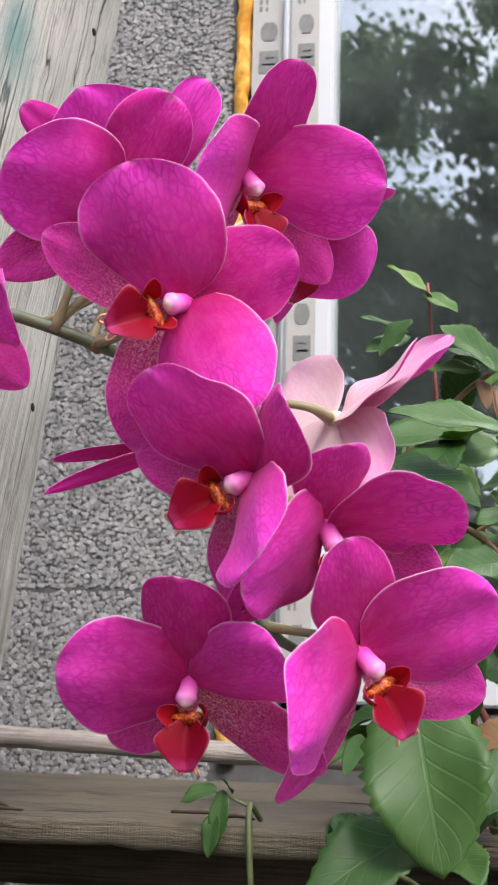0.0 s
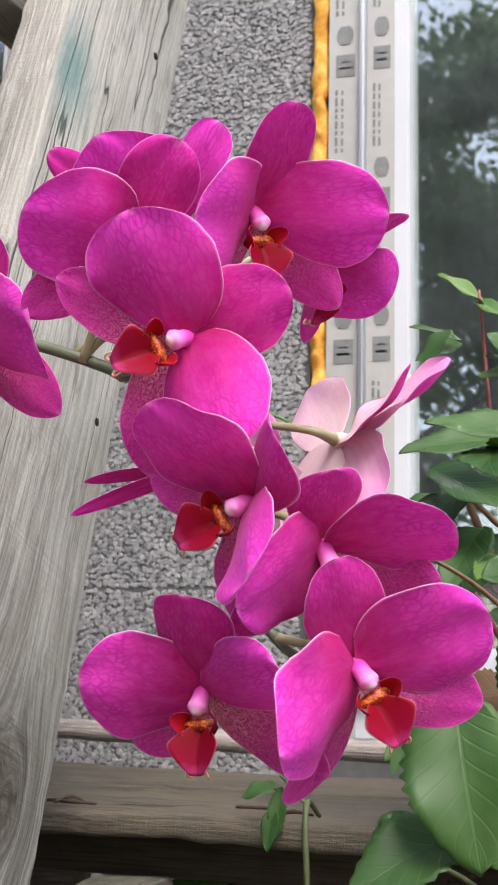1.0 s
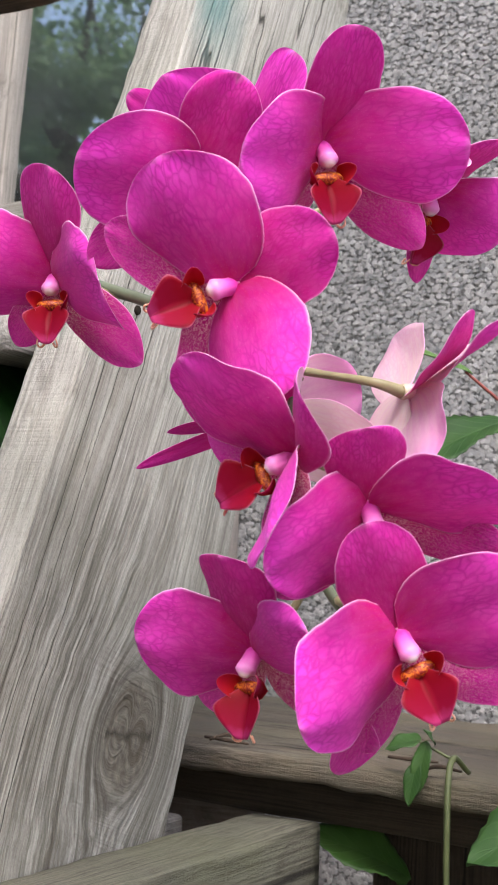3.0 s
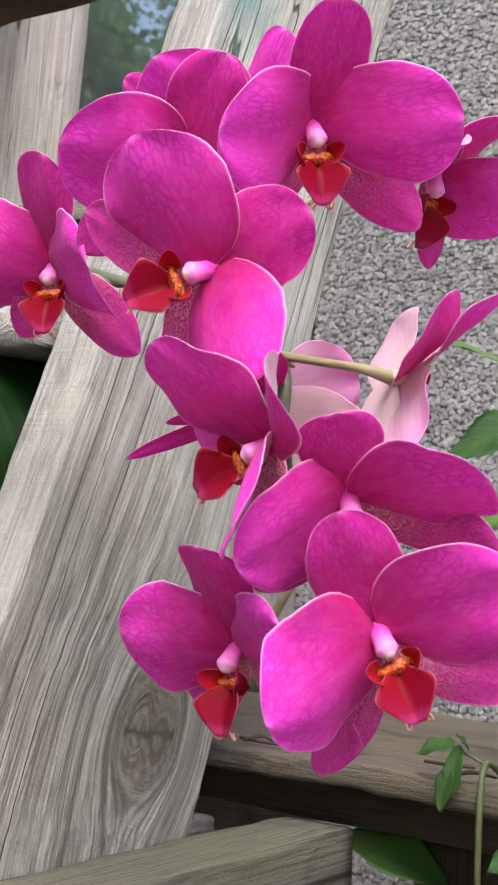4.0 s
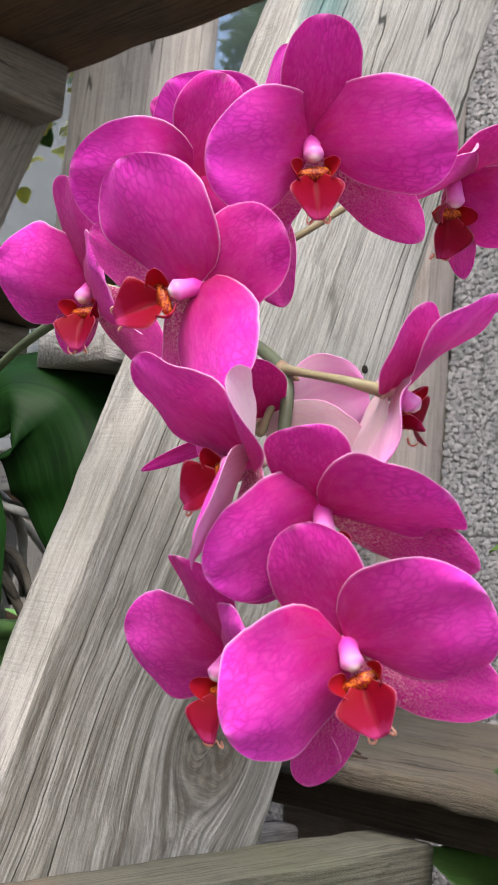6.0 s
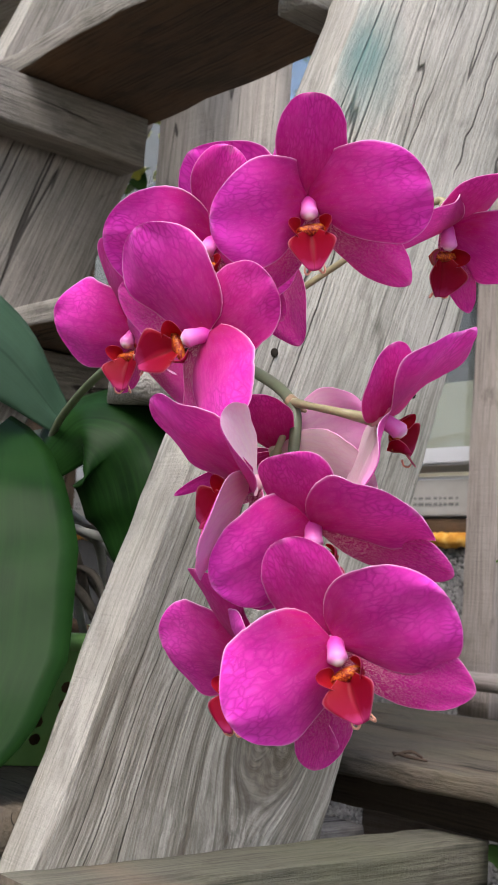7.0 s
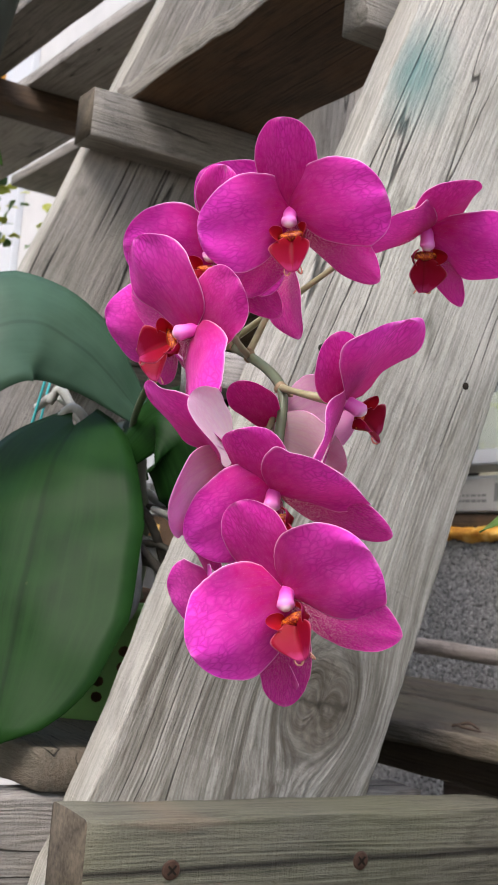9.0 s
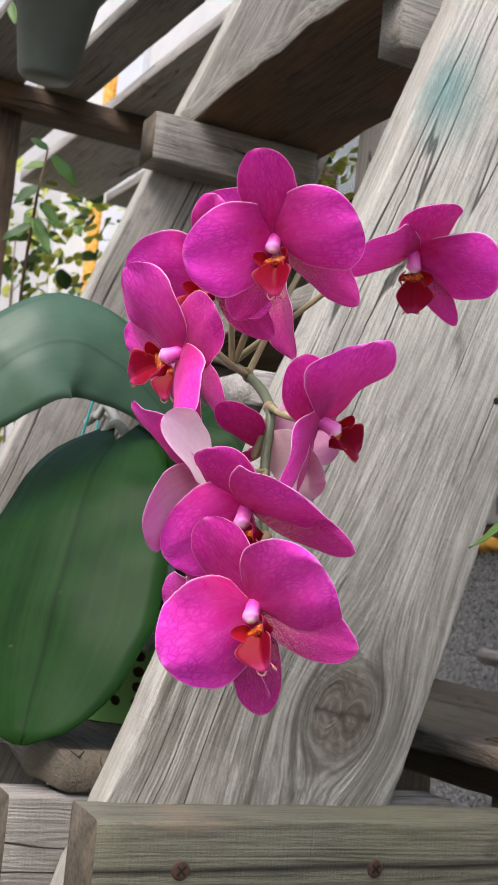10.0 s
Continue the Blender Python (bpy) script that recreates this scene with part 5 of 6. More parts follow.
flower((-0.1323, 0.4782, 1.4138), (111.1, 0, 6.3), [(DS, 139.4, 11.3, 65.7, {"ratio": 0.34, "spin": 2.4}), (PE, 113.3, 33.4, 59.9, {"ratio": 0.98, "spin": 15.4, "cup": -0.14, "q": 0.64, "p": 0.67}), (PE, 56.4, 10.4, 62, {"ratio": 0.47, "spin": -12.6, "q": 0.39, "p": 0.85}), (LS, -78, 14.1, 60.2, {"ratio": 0.67, "spin": 9.2, "cup": 0.43, "arch": 0.048, "p": 0.72}), (LS, -130, 0, 50, N)],
       (-0.15, 0.471, 1.345), lip=False, label="half-hidden magenta bloom behind the others")
flower((-0.1080, 0.4660, 1.3000), (46.5, 38.4, -170.7), [(LS, 20, 0, 58, {"ratio": 0.15, "back": SEPAL}), (LS, 7, 44, 64, {"ratio": 0.13, "back": SEPAL}), (PE, -149, 12, 46, N), (LS, -129, -30, 58, {"ratio": 0.7}), (DS, 129, -30, 44, {"back": SEPAL})],
       (-0.0965, 0.463, 1.315), lip=False, label="bloom seen from behind, its petals edge-on")

stem = rod([(-0.455, 0.545, 1.300), (-0.425, 0.532, 1.334), (-0.360, 0.510, 1.353), (-0.285, 0.487, 1.364), (-0.225, 0.473, 1.370), (-0.19, 0.469, 1.362), (-0.1457, 0.4706, 1.346), (-0.0977, 0.4639, 1.3216), (-0.0905, 0.461, 1.29),
            (-0.082, 0.461, 1.25), (-0.066, 0.462, 1.224), (-0.045, 0.458, 1.213)], (0.0027, 0.0027, 0.0028, 0.0029, 0.0029, 0.0029, 0.0027, 0.0024, 0.0018), sides=10, n=8)
under(part("stem", stem, STEM, label="grey-green arching flower stem"), plant, Matrix.Identity(4))
for at, d in (((-0.0977, 0.4639, 1.3216), (0.5, 0.2, -0.3)), ((-0.1457, 0.4706, 1.346), (0.4, -0.3, 0.2)), ((-0.082, 0.461, 1.25), (0.3, -0.4, -0.6))):
    a = Vector(at)
    dv = Vector(d).normalized()
    under(part("node_sheath", rod([a - dv * 0.002, a + dv * 0.003, a + dv * 0.009], (0.0036, 0.0032, 0.0006), sides=8, n=4), NODE_SHEATH, label="dry brown bract"), plant, Matrix.Identity(4))


def strap_leaf(path, widths, fold, up, seed, label="", material=None):
    """A thick orchid leaf swept along a path; widths along it, fold: depth of the central channel."""
    pts = smooth_path(path, 8)
    n = len(pts) - 1
    bm = bmesh.new()
    uv = bm.loops.layers.uv.verify()
    nv = 12
    up = Vector(up)
    grids = []
    for side in (1, -1):
        g = []
        for i, p in enumerate(pts):
            d = (pts[min(i + 1, n)] - pts[max(i - 1, 0)]).normalized()
            s = d.cross(up).normalized()
            w = s.cross(d).normalized()
            f = i / n * (len(widths) - 1)
            k = min(int(f), len(widths) - 2)
            half = (widths[k] + (widths[k + 1] - widths[k]) * (f - k)) / 2
            if i < 5 and seed == 1:
                half *= math.sqrt(1 - ((5 - i) / 5) ** 2 * 0.92)
            if i > n - 5:
                half *= math.sqrt(max(0.01, 1 - ((i - (n - 5)) / 5) ** 2))
            row = []
            for j in range(nv + 1):
                v = -1 + 2 * j / nv
                h = fold * (abs(v) ** 1.4) * half + 0.0025 * noise.noise(Vector((i * 0.25, v * 1.5, seed))) - 0.0016 * math.exp(-(v * 9) ** 2)
                back = d * (-0.024 * abs(v) ** 1.6 * max(0.0, 1 - i / 9) ** 1.5) if seed == 1 else Vector()
                th = side * 0.0010 * (1 - 0.8 * abs(v) ** 4)
                row.append(bm.verts.new(p + back + s * (v * half) + w * (h + th)))
            g.append(row)
        grids.append(g)
    for g, sgn in zip(grids, (1, -1)):
        for i in range(n):
            for j in range(nv):
                vs = [g[i][j], g[i][j + 1], g[i + 1][j + 1], g[i + 1][j]]
                cs = [(i / n, j / nv), (i / n, (j + 1) / nv), ((i + 1) / n, (j + 1) / nv), ((i + 1) / n, j / nv)]
                fc = bm.faces.new(vs if sgn > 0 else vs[::-1])
                for lo, c in zip(fc.loops, cs if sgn > 0 else cs[::-1]):
                    lo[uv].uv = c
    a, b = grids
    for i in range(n):
        for j in (0, nv):
            bm.faces.new((a[i][j], a[i + 1][j], b[i + 1][j], b[i][j]))
    for j in range(nv):
        bm.faces.new((a[n][j], a[n][j + 1], b[n][j + 1], b[n][j]))
    bmesh.ops.recalc_face_normals(bm, faces=bm.faces[:])
    return under(part("leaf", bm, material or ORCHID_LEAF, label=label), plant, Matrix.Identity(4))


strap_leaf([(-0.447, 0.492, 1.330), (-0.426, 0.470, 1.298), (-0.400, 0.452, 1.248), (-0.369, 0.432, 1.180), (-0.337, 0.412, 1.098)], (0.075, 0.130, 0.160, 0.160, 0.100), -0.10, (0.62, -0.64, 0.40), 1, "broad glossy dark green leaf hanging down")
strap_leaf([(-0.425, 0.538, 1.345), (-0.424, 0.485, 1.386), (-0.424, 0.435, 1.400), (-0.430, 0.390, 1.374), (-0.445, 0.350, 1.320)], (0.024, 0.074, 0.102, 0.090, 0.06), -0.12, (0.86, -0.30, 0.36), 2, "matt grey-green leaf arching over, folded along its midrib", MATT_LEAF)
strap_leaf([(-0.430, 0.525, 1.310), (-0.400, 0.540, 1.345), (-0.365, 0.565, 1.335), (-0.345, 0.575, 1.285), (-0.342, 0.570, 1.225)], (0.035, 0.075, 0.112, 0.110, 0.060), -0.25, (0.5, -0.6, 0.6), 3, "dark green leaf with brown marks")
strap_leaf([(-0.480, 0.560, 1.290), (-0.540, 0.560, 1.330), (-0.620, 0.545, 1.330), (-0.69, 0.53, 1.27)], (0.035, 0.06, 0.06, 0.035), 0.2, (0, -0.3, 1), 4)
for pts, r in ((((-0.47, 0.55, 1.29), (-0.50, 0.515, 1.345), (-0.525, 0.505, 1.362), (-0.545, 0.495, 1.352)), 0.0042), (((-0.46, 0.545, 1.29), (-0.49, 0.51, 1.345), (-0.505, 0.50, 1.365), (-0.512, 0.494, 1.353)), 0.0040),
               (((-0.455, 0.54, 1.29), (-0.455, 0.505, 1.335), (-0.46, 0.495, 1.345), (-0.47, 0.488, 1.338)), 0.0040), 
               (((-0.43, 0.55, 1.26), (-0.395, 0.53, 1.245), (-0.385, 0.53, 1.20), (-0.398, 0.52, 1.165)), 0.0040), (((-0.43, 0.56, 1.27), (-0.39, 0.565, 1.262), (-0.35, 0.58, 1.255)), 0.0032)):
    under(part("aerial_root", rod(pts, (r * 0.8, r, r, r * 0.8), sides=8, n=6, lump=0.25, seed=r), ROOT, label="silvery white aerial root"), plant, Matrix.Identity(4))

under(part("crown", rod([(-0.49, 0.57, 1.185), (-0.475, 0.56, 1.24), (-0.455, 0.545, 1.30), (-0.440, 0.535, 1.335)], (0.016, 0.019, 0.017, 0.010), sides=12, n=6, lump=0.3), STEM, label="stout green crown that carries the leaves"), plant, Matrix.Identity(4))
OLD_ROOT = plain("root_old", (0.105, 0.095, 0.075), 0.75, 0.2, 0.4, 160)
rng = random.Random(31)
for i in range(22):
    h = 1.21 + 0.10 * rng.random()
    a = rng.uniform(-2.4, 1.0)
    r = rng.uniform(0.05, 0.11)
    p0 = Vector((-0.465, 0.552, h))
    p2 = Vector((-0.49 + math.cos(a) * r, 0.57 + math.sin(a) * r, 1.185 + rng.uniform(-0.004, 0.035)))
    p1 = p0.lerp(p2, 0.55) + Vector((rng.uniform(-0.02, 0.02), rng.uniform(-0.02, 0.02), rng.uniform(0.01, 0.04)))
    w = rng.uniform(0.0022, 0.0042)
    under(part("aerial_root", rod([p0, p1, p2], (w, w, w * 0.7), sides=7, n=6, lump=0.3, seed=i), OLD_ROOT if i % 4 else ROOT, label="brown old aerial root" if i % 4 else "silvery white aerial root"), plant, Matrix.Identity(4))

# Green basket pot under the orchid.
POT = plain("pot_green", (0.19, 0.40, 0.12), 0.4, 0.3, 0.12, 40)
BARK = plain("bark_chips", (0.13, 0.08, 0.045), 0.9, 0.2, 0.5, 120)
TEAL = plain("teal_cord", (0.02, 0.28, 0.28), 0.5, 0.4)
pot = base("orchid_pot", pose(-0.535, 0.578, 1.099), "light green plastic basket pot with round holes", "plant pot")


def basket(r0, r1, h, cols, rows):
    """A basket wall with real holes: a lattice of octagonal openings, and a rim and floor."""
    bm = bmesh.new()

    def at(a, t, inner):
        r = r0 + (r1 - r0) * t - (0.003 if inner else 0.0)
        return bm.verts.new((r * math.cos(a), r * math.sin(a), h * t))

    for inner in (False, True):
        for i in range(cols):
            for k in range(rows):
                a0, a1 = 2 * math.pi * i / cols, 2 * math.pi * (i + 1) / cols
                t0, t1 = k / rows, (k + 1) / rows
                hole = 1 <= k < rows - 2
                corners = [(a0, t0), ((a0 + a1) / 2, t0), (a1, t0), (a1, (t0 + t1) / 2), (a1, t1), ((a0 + a1) / 2, t1), (a0, t1), (a0, (t0 + t1) / 2)]
                outer = [at(a, t, inner) for a, t in corners]
                if not hole:
                    f = bm.faces.new(outer)
                    continue
                am, tm = (a0 + a1) / 2, (t0 + t1) / 2
                ring = []
                for j in range(8):
                    g = math.pi * (1.25 + 0.25 * j)
                    ring.append(at(am + 0.27 * (a1 - a0) * math.cos(g), tm + 0.36 * (t1 - t0) * math.sin(g), inner))
                for j in range(8):
                    bm.faces.new((outer[j], outer[(j + 1) % 8], ring[(j + 1) % 8], ring[j]))
    bmesh.ops.remove_doubles(bm, verts=bm.verts[:], dist=0.0002)
    bmesh.ops.recalc_face_normals(bm, faces=bm.faces[:])
    return bm


part("basket", basket(0.092, 0.108, 0.088, 34, 7), POT, pot)
part("rim", lathe([(0.105, 0.083), (0.112, 0.083), (0.117, 0.088), (0.117, 0.094), (0.109, 0.096), (0.105, 0.090), (0.105, 0.083)], 48), POT, pot)
part("bottom", lathe([(0.0, 0.0), (0.092, 0.0), (0.092, 0.004), (0.0, 0.004)], 32), POT, pot)
fill = lathe([(0.0, 0.004), (0.086, 0.006), (0.100, 0.074), (0.075, 0.092), (0.04, 0.105), (0.0, 0.110)], 32)
for v in fill.verts:
    v.co += noise.noise_vector(v.co * 70) * 0.004
tagged(part("bark_mulch", fill, BARK), "dark bark mulch filling the pot", "mulch").matrix_world = pot.matrix_world.copy()
for x0, y0, z0, x1, y1, z1 in ((-0.632, 0.510, 1.192, -0.605, 0.53, 1.40), (-0.548, 0.465, 1.192, -0.53, 0.50, 1.40), (-0.436, 0.530, 1.192, -0.43, 0.54, 1.36)):
    tagged(part("cord", rod([(x0, y0, z0), ((x0 + x1) / 2, (y0 + y1) / 2, (z0 + z1) / 2), (x1, y1, z1)], (0.0012, 0.0012), sides=6, n=3), TEAL), "thin teal hanger cord of the pot", "cord", "hanger cords")

# ---- leafy shrub beside the bench ----
shrub = base("shrub", pose(0.06, 0.85, 0.0), "leafy green shrub with toothed leaves and reddish twigs", "shrub")


def shrub_leaf(b, t, width, material, up=(0, -0.55, 0.85), droop=0.18, fold=0.22, serrate=0.10, spin=0.0, seed=0, owner=None):
    b, t = Vector(b), Vector(t)
    L = (t - b).length
    bm = leaf_shell(L, width, 0.62, 0.80, fold, droop, serrate, nu=22, nv=8, wave=0.5, seed=seed)
    ob = part("leaf", bm, material)
    return under(ob, owner or shrub, aim(b, t + Vector((0, 0, droop * L * 0.8)), up, spin))


# Leaves that stand out on the outer twigs: base, tip, width, bright or not.
BIG_LEAVES = (
    ((-0.020, 0.690, 1.200), (-0.006, 0.650, 1.111), 0.074, 0), ((-0.010, 0.706, 1.130), (-0.072, 0.655, 1.090), 0.052, 0), ((0.034, 0.808, 1.180), (0.013, 0.780, 1.118), 0.045, 0), ((-0.050, 0.790, 1.180), (-0.074, 0.770, 1.158), 0.020, 1),
)
UPPER_LEAVES = (
    ((-0.010, 0.832, 1.482), (-0.041, 0.800, 1.497), 0.023, 1), ((-0.019, 0.832, 1.486), (0.005, 0.800, 1.462), 0.018, 1), ((-0.026, 0.812, 1.449), (-0.058, 0.780, 1.454), 0.013, 0), ((-0.029, 0.822, 1.451), (-0.055, 0.790, 1.432), 0.017, 0),
    ((0.036, 0.792, 1.417), (-0.004, 0.760, 1.439), 0.031, 0), ((-0.015, 0.812, 1.425), (0.018, 0.780, 1.413), 0.018, 1), ((0.033, 0.690, 1.355), (-0.031, 0.656, 1.357), 0.028, 0), ((0.032, 0.792, 1.365), (-0.012, 0.760, 1.350), 0.040, 0),
    ((-0.036, 0.702, 1.338), (0.017, 0.670, 1.306), 0.034, 0), ((0.032, 0.702, 1.277), (0.000, 0.670, 1.268), 0.030, 0), ((0.002, 0.702, 1.285), (-0.004, 0.670, 1.268), 0.014, 1), ((0.033, 0.772, 1.318), (0.019, 0.740, 1.304), 0.016, 0),
    ((0.034, 0.752, 1.169), (0.016, 0.720, 1.132), 0.034, 0), ((-0.055, 0.752, 1.176), (-0.061, 0.720, 1.153), 0.013, 0), ((-0.068, 0.752, 1.129), (-0.052, 0.720, 1.107), 0.022, 0), ((0.003, 0.732, 1.115), (0.015, 0.700, 1.099), 0.027, 0),
)
LOWER_LEAVES = (
    ((-0.069, 0.759, 1.125), (-0.064, 0.722, 1.100), 0.018, 0), ((-0.001, 0.795, 1.113), (0.014, 0.780, 1.086), 0.020, 1), ((-0.135, 0.805, 1.384), (-0.182, 0.773, 1.401), 0.014, 1),
    ((-0.028, 0.600, 1.278), (-0.064, 0.577, 1.257), 0.018, 1), ((-0.120, 0.835, 1.356), (-0.172, 0.792, 1.318), 0.046, 0),
    ((-0.021, 0.698, 1.425), (-0.040, 0.694, 1.402), 0.020, 0), ((0.004, 0.770, 1.365), (-0.026, 0.686, 1.304), 0.036, 0), ((-0.005, 0.716, 1.303), (-0.022, 0.676, 1.264), 0.032, 0),
)
for i, (b, t, w, bright) in enumerate(BIG_LEAVES + LOWER_LEAVES):
    shrub_leaf(b, t, w, BRIGHT_LEAF if bright else SHRUB_LEAF, seed=i, spin=random.Random(i).uniform(-12, 12))
for i, (b, t, w, bright) in enumerate(UPPER_LEAVES):
    shrub_leaf(b, t, w, BRIGHT_LEAF if bright else SHRUB_LEAF, up=(0.12, -0.78, 0.60), droop=0.10, seed=i + 40, spin=random.Random(i).uniform(-10, 10))
for b, t, w in (((0.020, 0.795, 1.412), (0.026, 0.785, 1.390), 0.012), ((0.030, 0.80, 1.408), (0.034, 0.79, 1.385), 0.010)):
    shrub_leaf(b, t, w, DRY_LEAF, up=(0.3, -0.7, 0.3), droop=0.3, seed=77)
rng = random.Random(21)
for i in range(185):
    b = Vector((rng.uniform(-0.03, 0.24), rng.uniform(0.76, 1.12), rng.uniform(0.92, 1.46)))
    d = Vector((rng.uniform(-1, 0.7), rng.uniform(-1, 0.2), rng.uniform(-0.6, 0.4))).normalized()
    shrub_leaf(b, b + d * rng.uniform(0.04, 0.075), rng.uniform(0.022, 0.038), DRY_LEAF if i % 14 == 0 else SHRUB_LEAF if rng.random() < 0.66 else BRIGHT_LEAF, seed=i, spin=rng.uniform(-25, 25))
MAIN_TWIGS = (
    (((0.06, 0.86, 0.0), (0.05, 0.85, 0.6), (0.02, 0.84, 1.1), (-0.005, 0.83, 1.35), (-0.015, 0.82, 1.49)), (0.008, 0.006, 0.004, 0.0018, 0.001), REDTWIG),
    (((0.08, 0.88, 0.0), (0.09, 0.87, 0.7), (0.06, 0.82, 1.2), (0.03, 0.78, 1.40)), (0.008, 0.006, 0.004, 0.0015), TWIG),
    (((0.05, 0.84, 0.9), (0.02, 0.77, 1.08), (-0.01, 0.71, 1.16), (-0.02, 0.69, 1.21)), (0.004, 0.003, 0.002, 0.0012), GREEN_TWIG),
    (((0.06, 0.85, 1.0), (0.04, 0.80, 1.26), (0.0, 0.74, 1.31), (-0.03, 0.70, 1.335)), (0.004, 0.003, 0.002, 0.001), TWIG),
)
SIDE_TWIGS = (
    (((0.05, 0.84, 1.20), (-0.01, 0.81, 1.30), (-0.027, 0.80, 1.363), (-0.009, 0.80, 1.383), (0.013, 0.80, 1.406), (0.036, 0.80, 1.422)), (0.0030, 0.0028, 0.0024, 0.0016), TWIG),
    (((0.06, 0.83, 1.28), (0.034, 0.80, 1.313), (0.015, 0.80, 1.307), (0.001, 0.78, 1.299)), (0.0022, 0.0018, 0.001), TWIG),
    (((0.04, 0.84, 1.15), (-0.03, 0.86, 1.28), (-0.09, 0.84, 1.34), (-0.14, 0.805, 1.386)), (0.003, 0.0022, 0.0016, 0.001), REDTWIG),
    (((0.04, 0.74, 1.22), (0.0, 0.66, 1.26), (-0.03, 0.60, 1.278)), (0.002, 0.0014, 0.001), TWIG),
    (((0.06, 0.84, 1.0), (0.02, 0.80, 1.14), (-0.03, 0.79, 1.17), (-0.05, 0.79, 1.18)), (0.003, 0.0022, 0.0015, 0.001), GREEN_TWIG),
    (((0.05, 0.83, 0.9), (0.0, 0.78, 1.06), (-0.05, 0.77, 1.10), (-0.07, 0.76, 1.12)), (0.003, 0.0022, 0.0015, 0.001), GREEN_TWIG),
)
for pts, r, mt in MAIN_TWIGS + SIDE_TWIGS:
    under(part("twig", rod(pts, r, sides=7, n=6), mt, label="thin twig"), shrub, Matrix.Identity(4))

BARKDARK = plain("dead_wood", (0.05, 0.035, 0.025), 0.9, 0.2, 0.4, 200)
vine = base("creeper", pose(-0.12, 0.79, 1.115), "thin creeper with small leaves over the bench edge", "vine")
for pts, r in ((((-0.125, 0.80, 1.118), (-0.128, 0.775, 1.128), (-0.124, 0.760, 1.09), (-0.118, 0.757, 1.03), (-0.09, 0.75, 1.005), (-0.03, 0.75, 1.01)), (0.0018, 0.0022, 0.0020, 0.0018)), (((-0.126, 0.777, 1.127), (-0.14, 0.775, 1.133), (-0.152, 0.776, 1.137)), (0.001, 0.0008))):
    under(part("twig", rod(pts, r, sides=7, n=6), GREEN_TWIG), vine, Matrix.Identity(4))
for i, (b, t, w) in enumerate((((-0.150, 0.778, 1.138), (-0.172, 0.770, 1.130), 0.017), ((-0.145, 0.775, 1.138), (-0.148, 0.764, 1.105), 0.014), ((-0.140, 0.776, 1.136), (-0.143, 0.766, 1.146), 0.010), ((-0.150, 0.772, 1.125), (-0.152, 0.762, 1.098), 0.013))):
    shrub_leaf(b, t, w, SHRUB_LEAF, owner=vine, seed=i)
for i, pts in enumerate((((-0.327, 0.800, 1.1185), (-0.303, 0.788, 1.1195), (-0.285, 0.791, 1.1185)), ((-0.316, 0.788, 1.1185), (-0.308, 0.798, 1.122), (-0.300, 0.803, 1.1185)),
                         ((-0.150, 0.785, 1.1185), (-0.140, 0.788, 1.121), (-0.128, 0.795, 1.1185)), ((-0.190, 0.82, 1.1185), (-0.17, 0.815, 1.1195), (-0.155, 0.824, 1.1185)))):
    tagged(part("dead_twig", rod(pts, (0.0012, 0.0016, 0.0008), sides=6, n=5, lump=0.3), BARKDARK), "small dark dead twig lying on the bench", "twig", "dead twigs")
low = base("ground_plant", pose(-0.20, 0.88, 0.0), "dark leafy plant rising below the bench", "plant")
under(part("twig", rod([(-0.20, 0.90, 0.0), (-0.19, 0.89, 0.6), (-0.20, 0.88, 1.02)], (0.004, 0.003, 0.002), sides=7), GREEN_TWIG), low, Matrix.Identity(4))
shrub_leaf((-0.185, 0.860, 1.030), (-0.240, 0.800, 1.062), 0.05, SHRUB_LEAF, owner=low, seed=2, droop=0.3)
shrub_leaf((-0.185, 0.850, 1.010), (-0.180, 0.780, 1.030), 0.05, SHRUB_LEAF, owner=low, seed=3, droop=0.35)

# ---- farther along the wall: a slatted shelf, a planter, a bush ----
shelf = base("slatted_shelf", pose(-1.4, 0.6, 0.0), "slatted wooden shelf on posts, seen from below", "shelf")


def shelf_part(name, bm, material, m, label=""):
    return under(part(name, bm, material, label=label), shelf, m)


SHELF_END = -1.74
# The third slat's paler wood stands for skylight on its front edge.
for i, (y0, y1) in enumerate(((0.46, 0.560), (0.590, 0.662), (0.704, 0.86), (0.885, 1.05))):
    shelf_part("slat", timber(SHELF_END, -0.84, y0, y1, 0.0, 0.02, 0.002, 0.001, 0.06, seed=30 + i), PALEWOOD if i == 2 else GREYWOOD, pose(0, 0, 1.952, 0, 0, 3.5) @ pose(0, 0.08, 0))
shelf_part("bearer", timber(0.0, 0.62, 0.0, 0.06, 0.0, 0.037, 0.002, 0.001, seed=34), BROWNWOOD, axes((-1.30, 0.50, 1.914), (0, 1, 0), (-1, 0, 0), (0, 0, 1)))
for px_, py_ in ((-1.33, 0.50), (-1.66, 1.05), (-1.33, 1.05)):
    shelf_part("post", timber(0, 1.92, 0.0, 0.07, 0.0, 0.06, 0.002, 0.001, 0.06, seed=35), BROWNWOOD, axes((px_, py_, 0.0), (0, 0, 1), (0, 1, 0), (-1, 0, 0)))
PLANTER = plain("planter_grey", (0.07, 0.082, 0.068), 0.5, 0.4, 0.2)
pl = base("planter", pose(-0.898, 0.500, 1.800, 0, 8, 0), "dark grey-green pot hanging from the slatted shelf", "planter")
part("bowl", lathe([(0.0, 0.0), (0.028, 0.0), (0.034, 0.006), (0.052, 0.112), (0.058, 0.114), (0.058, 0.124), (0.050, 0.124), (0.048, 0.10), (0.0, 0.096)], 40), PLANTER, pl)
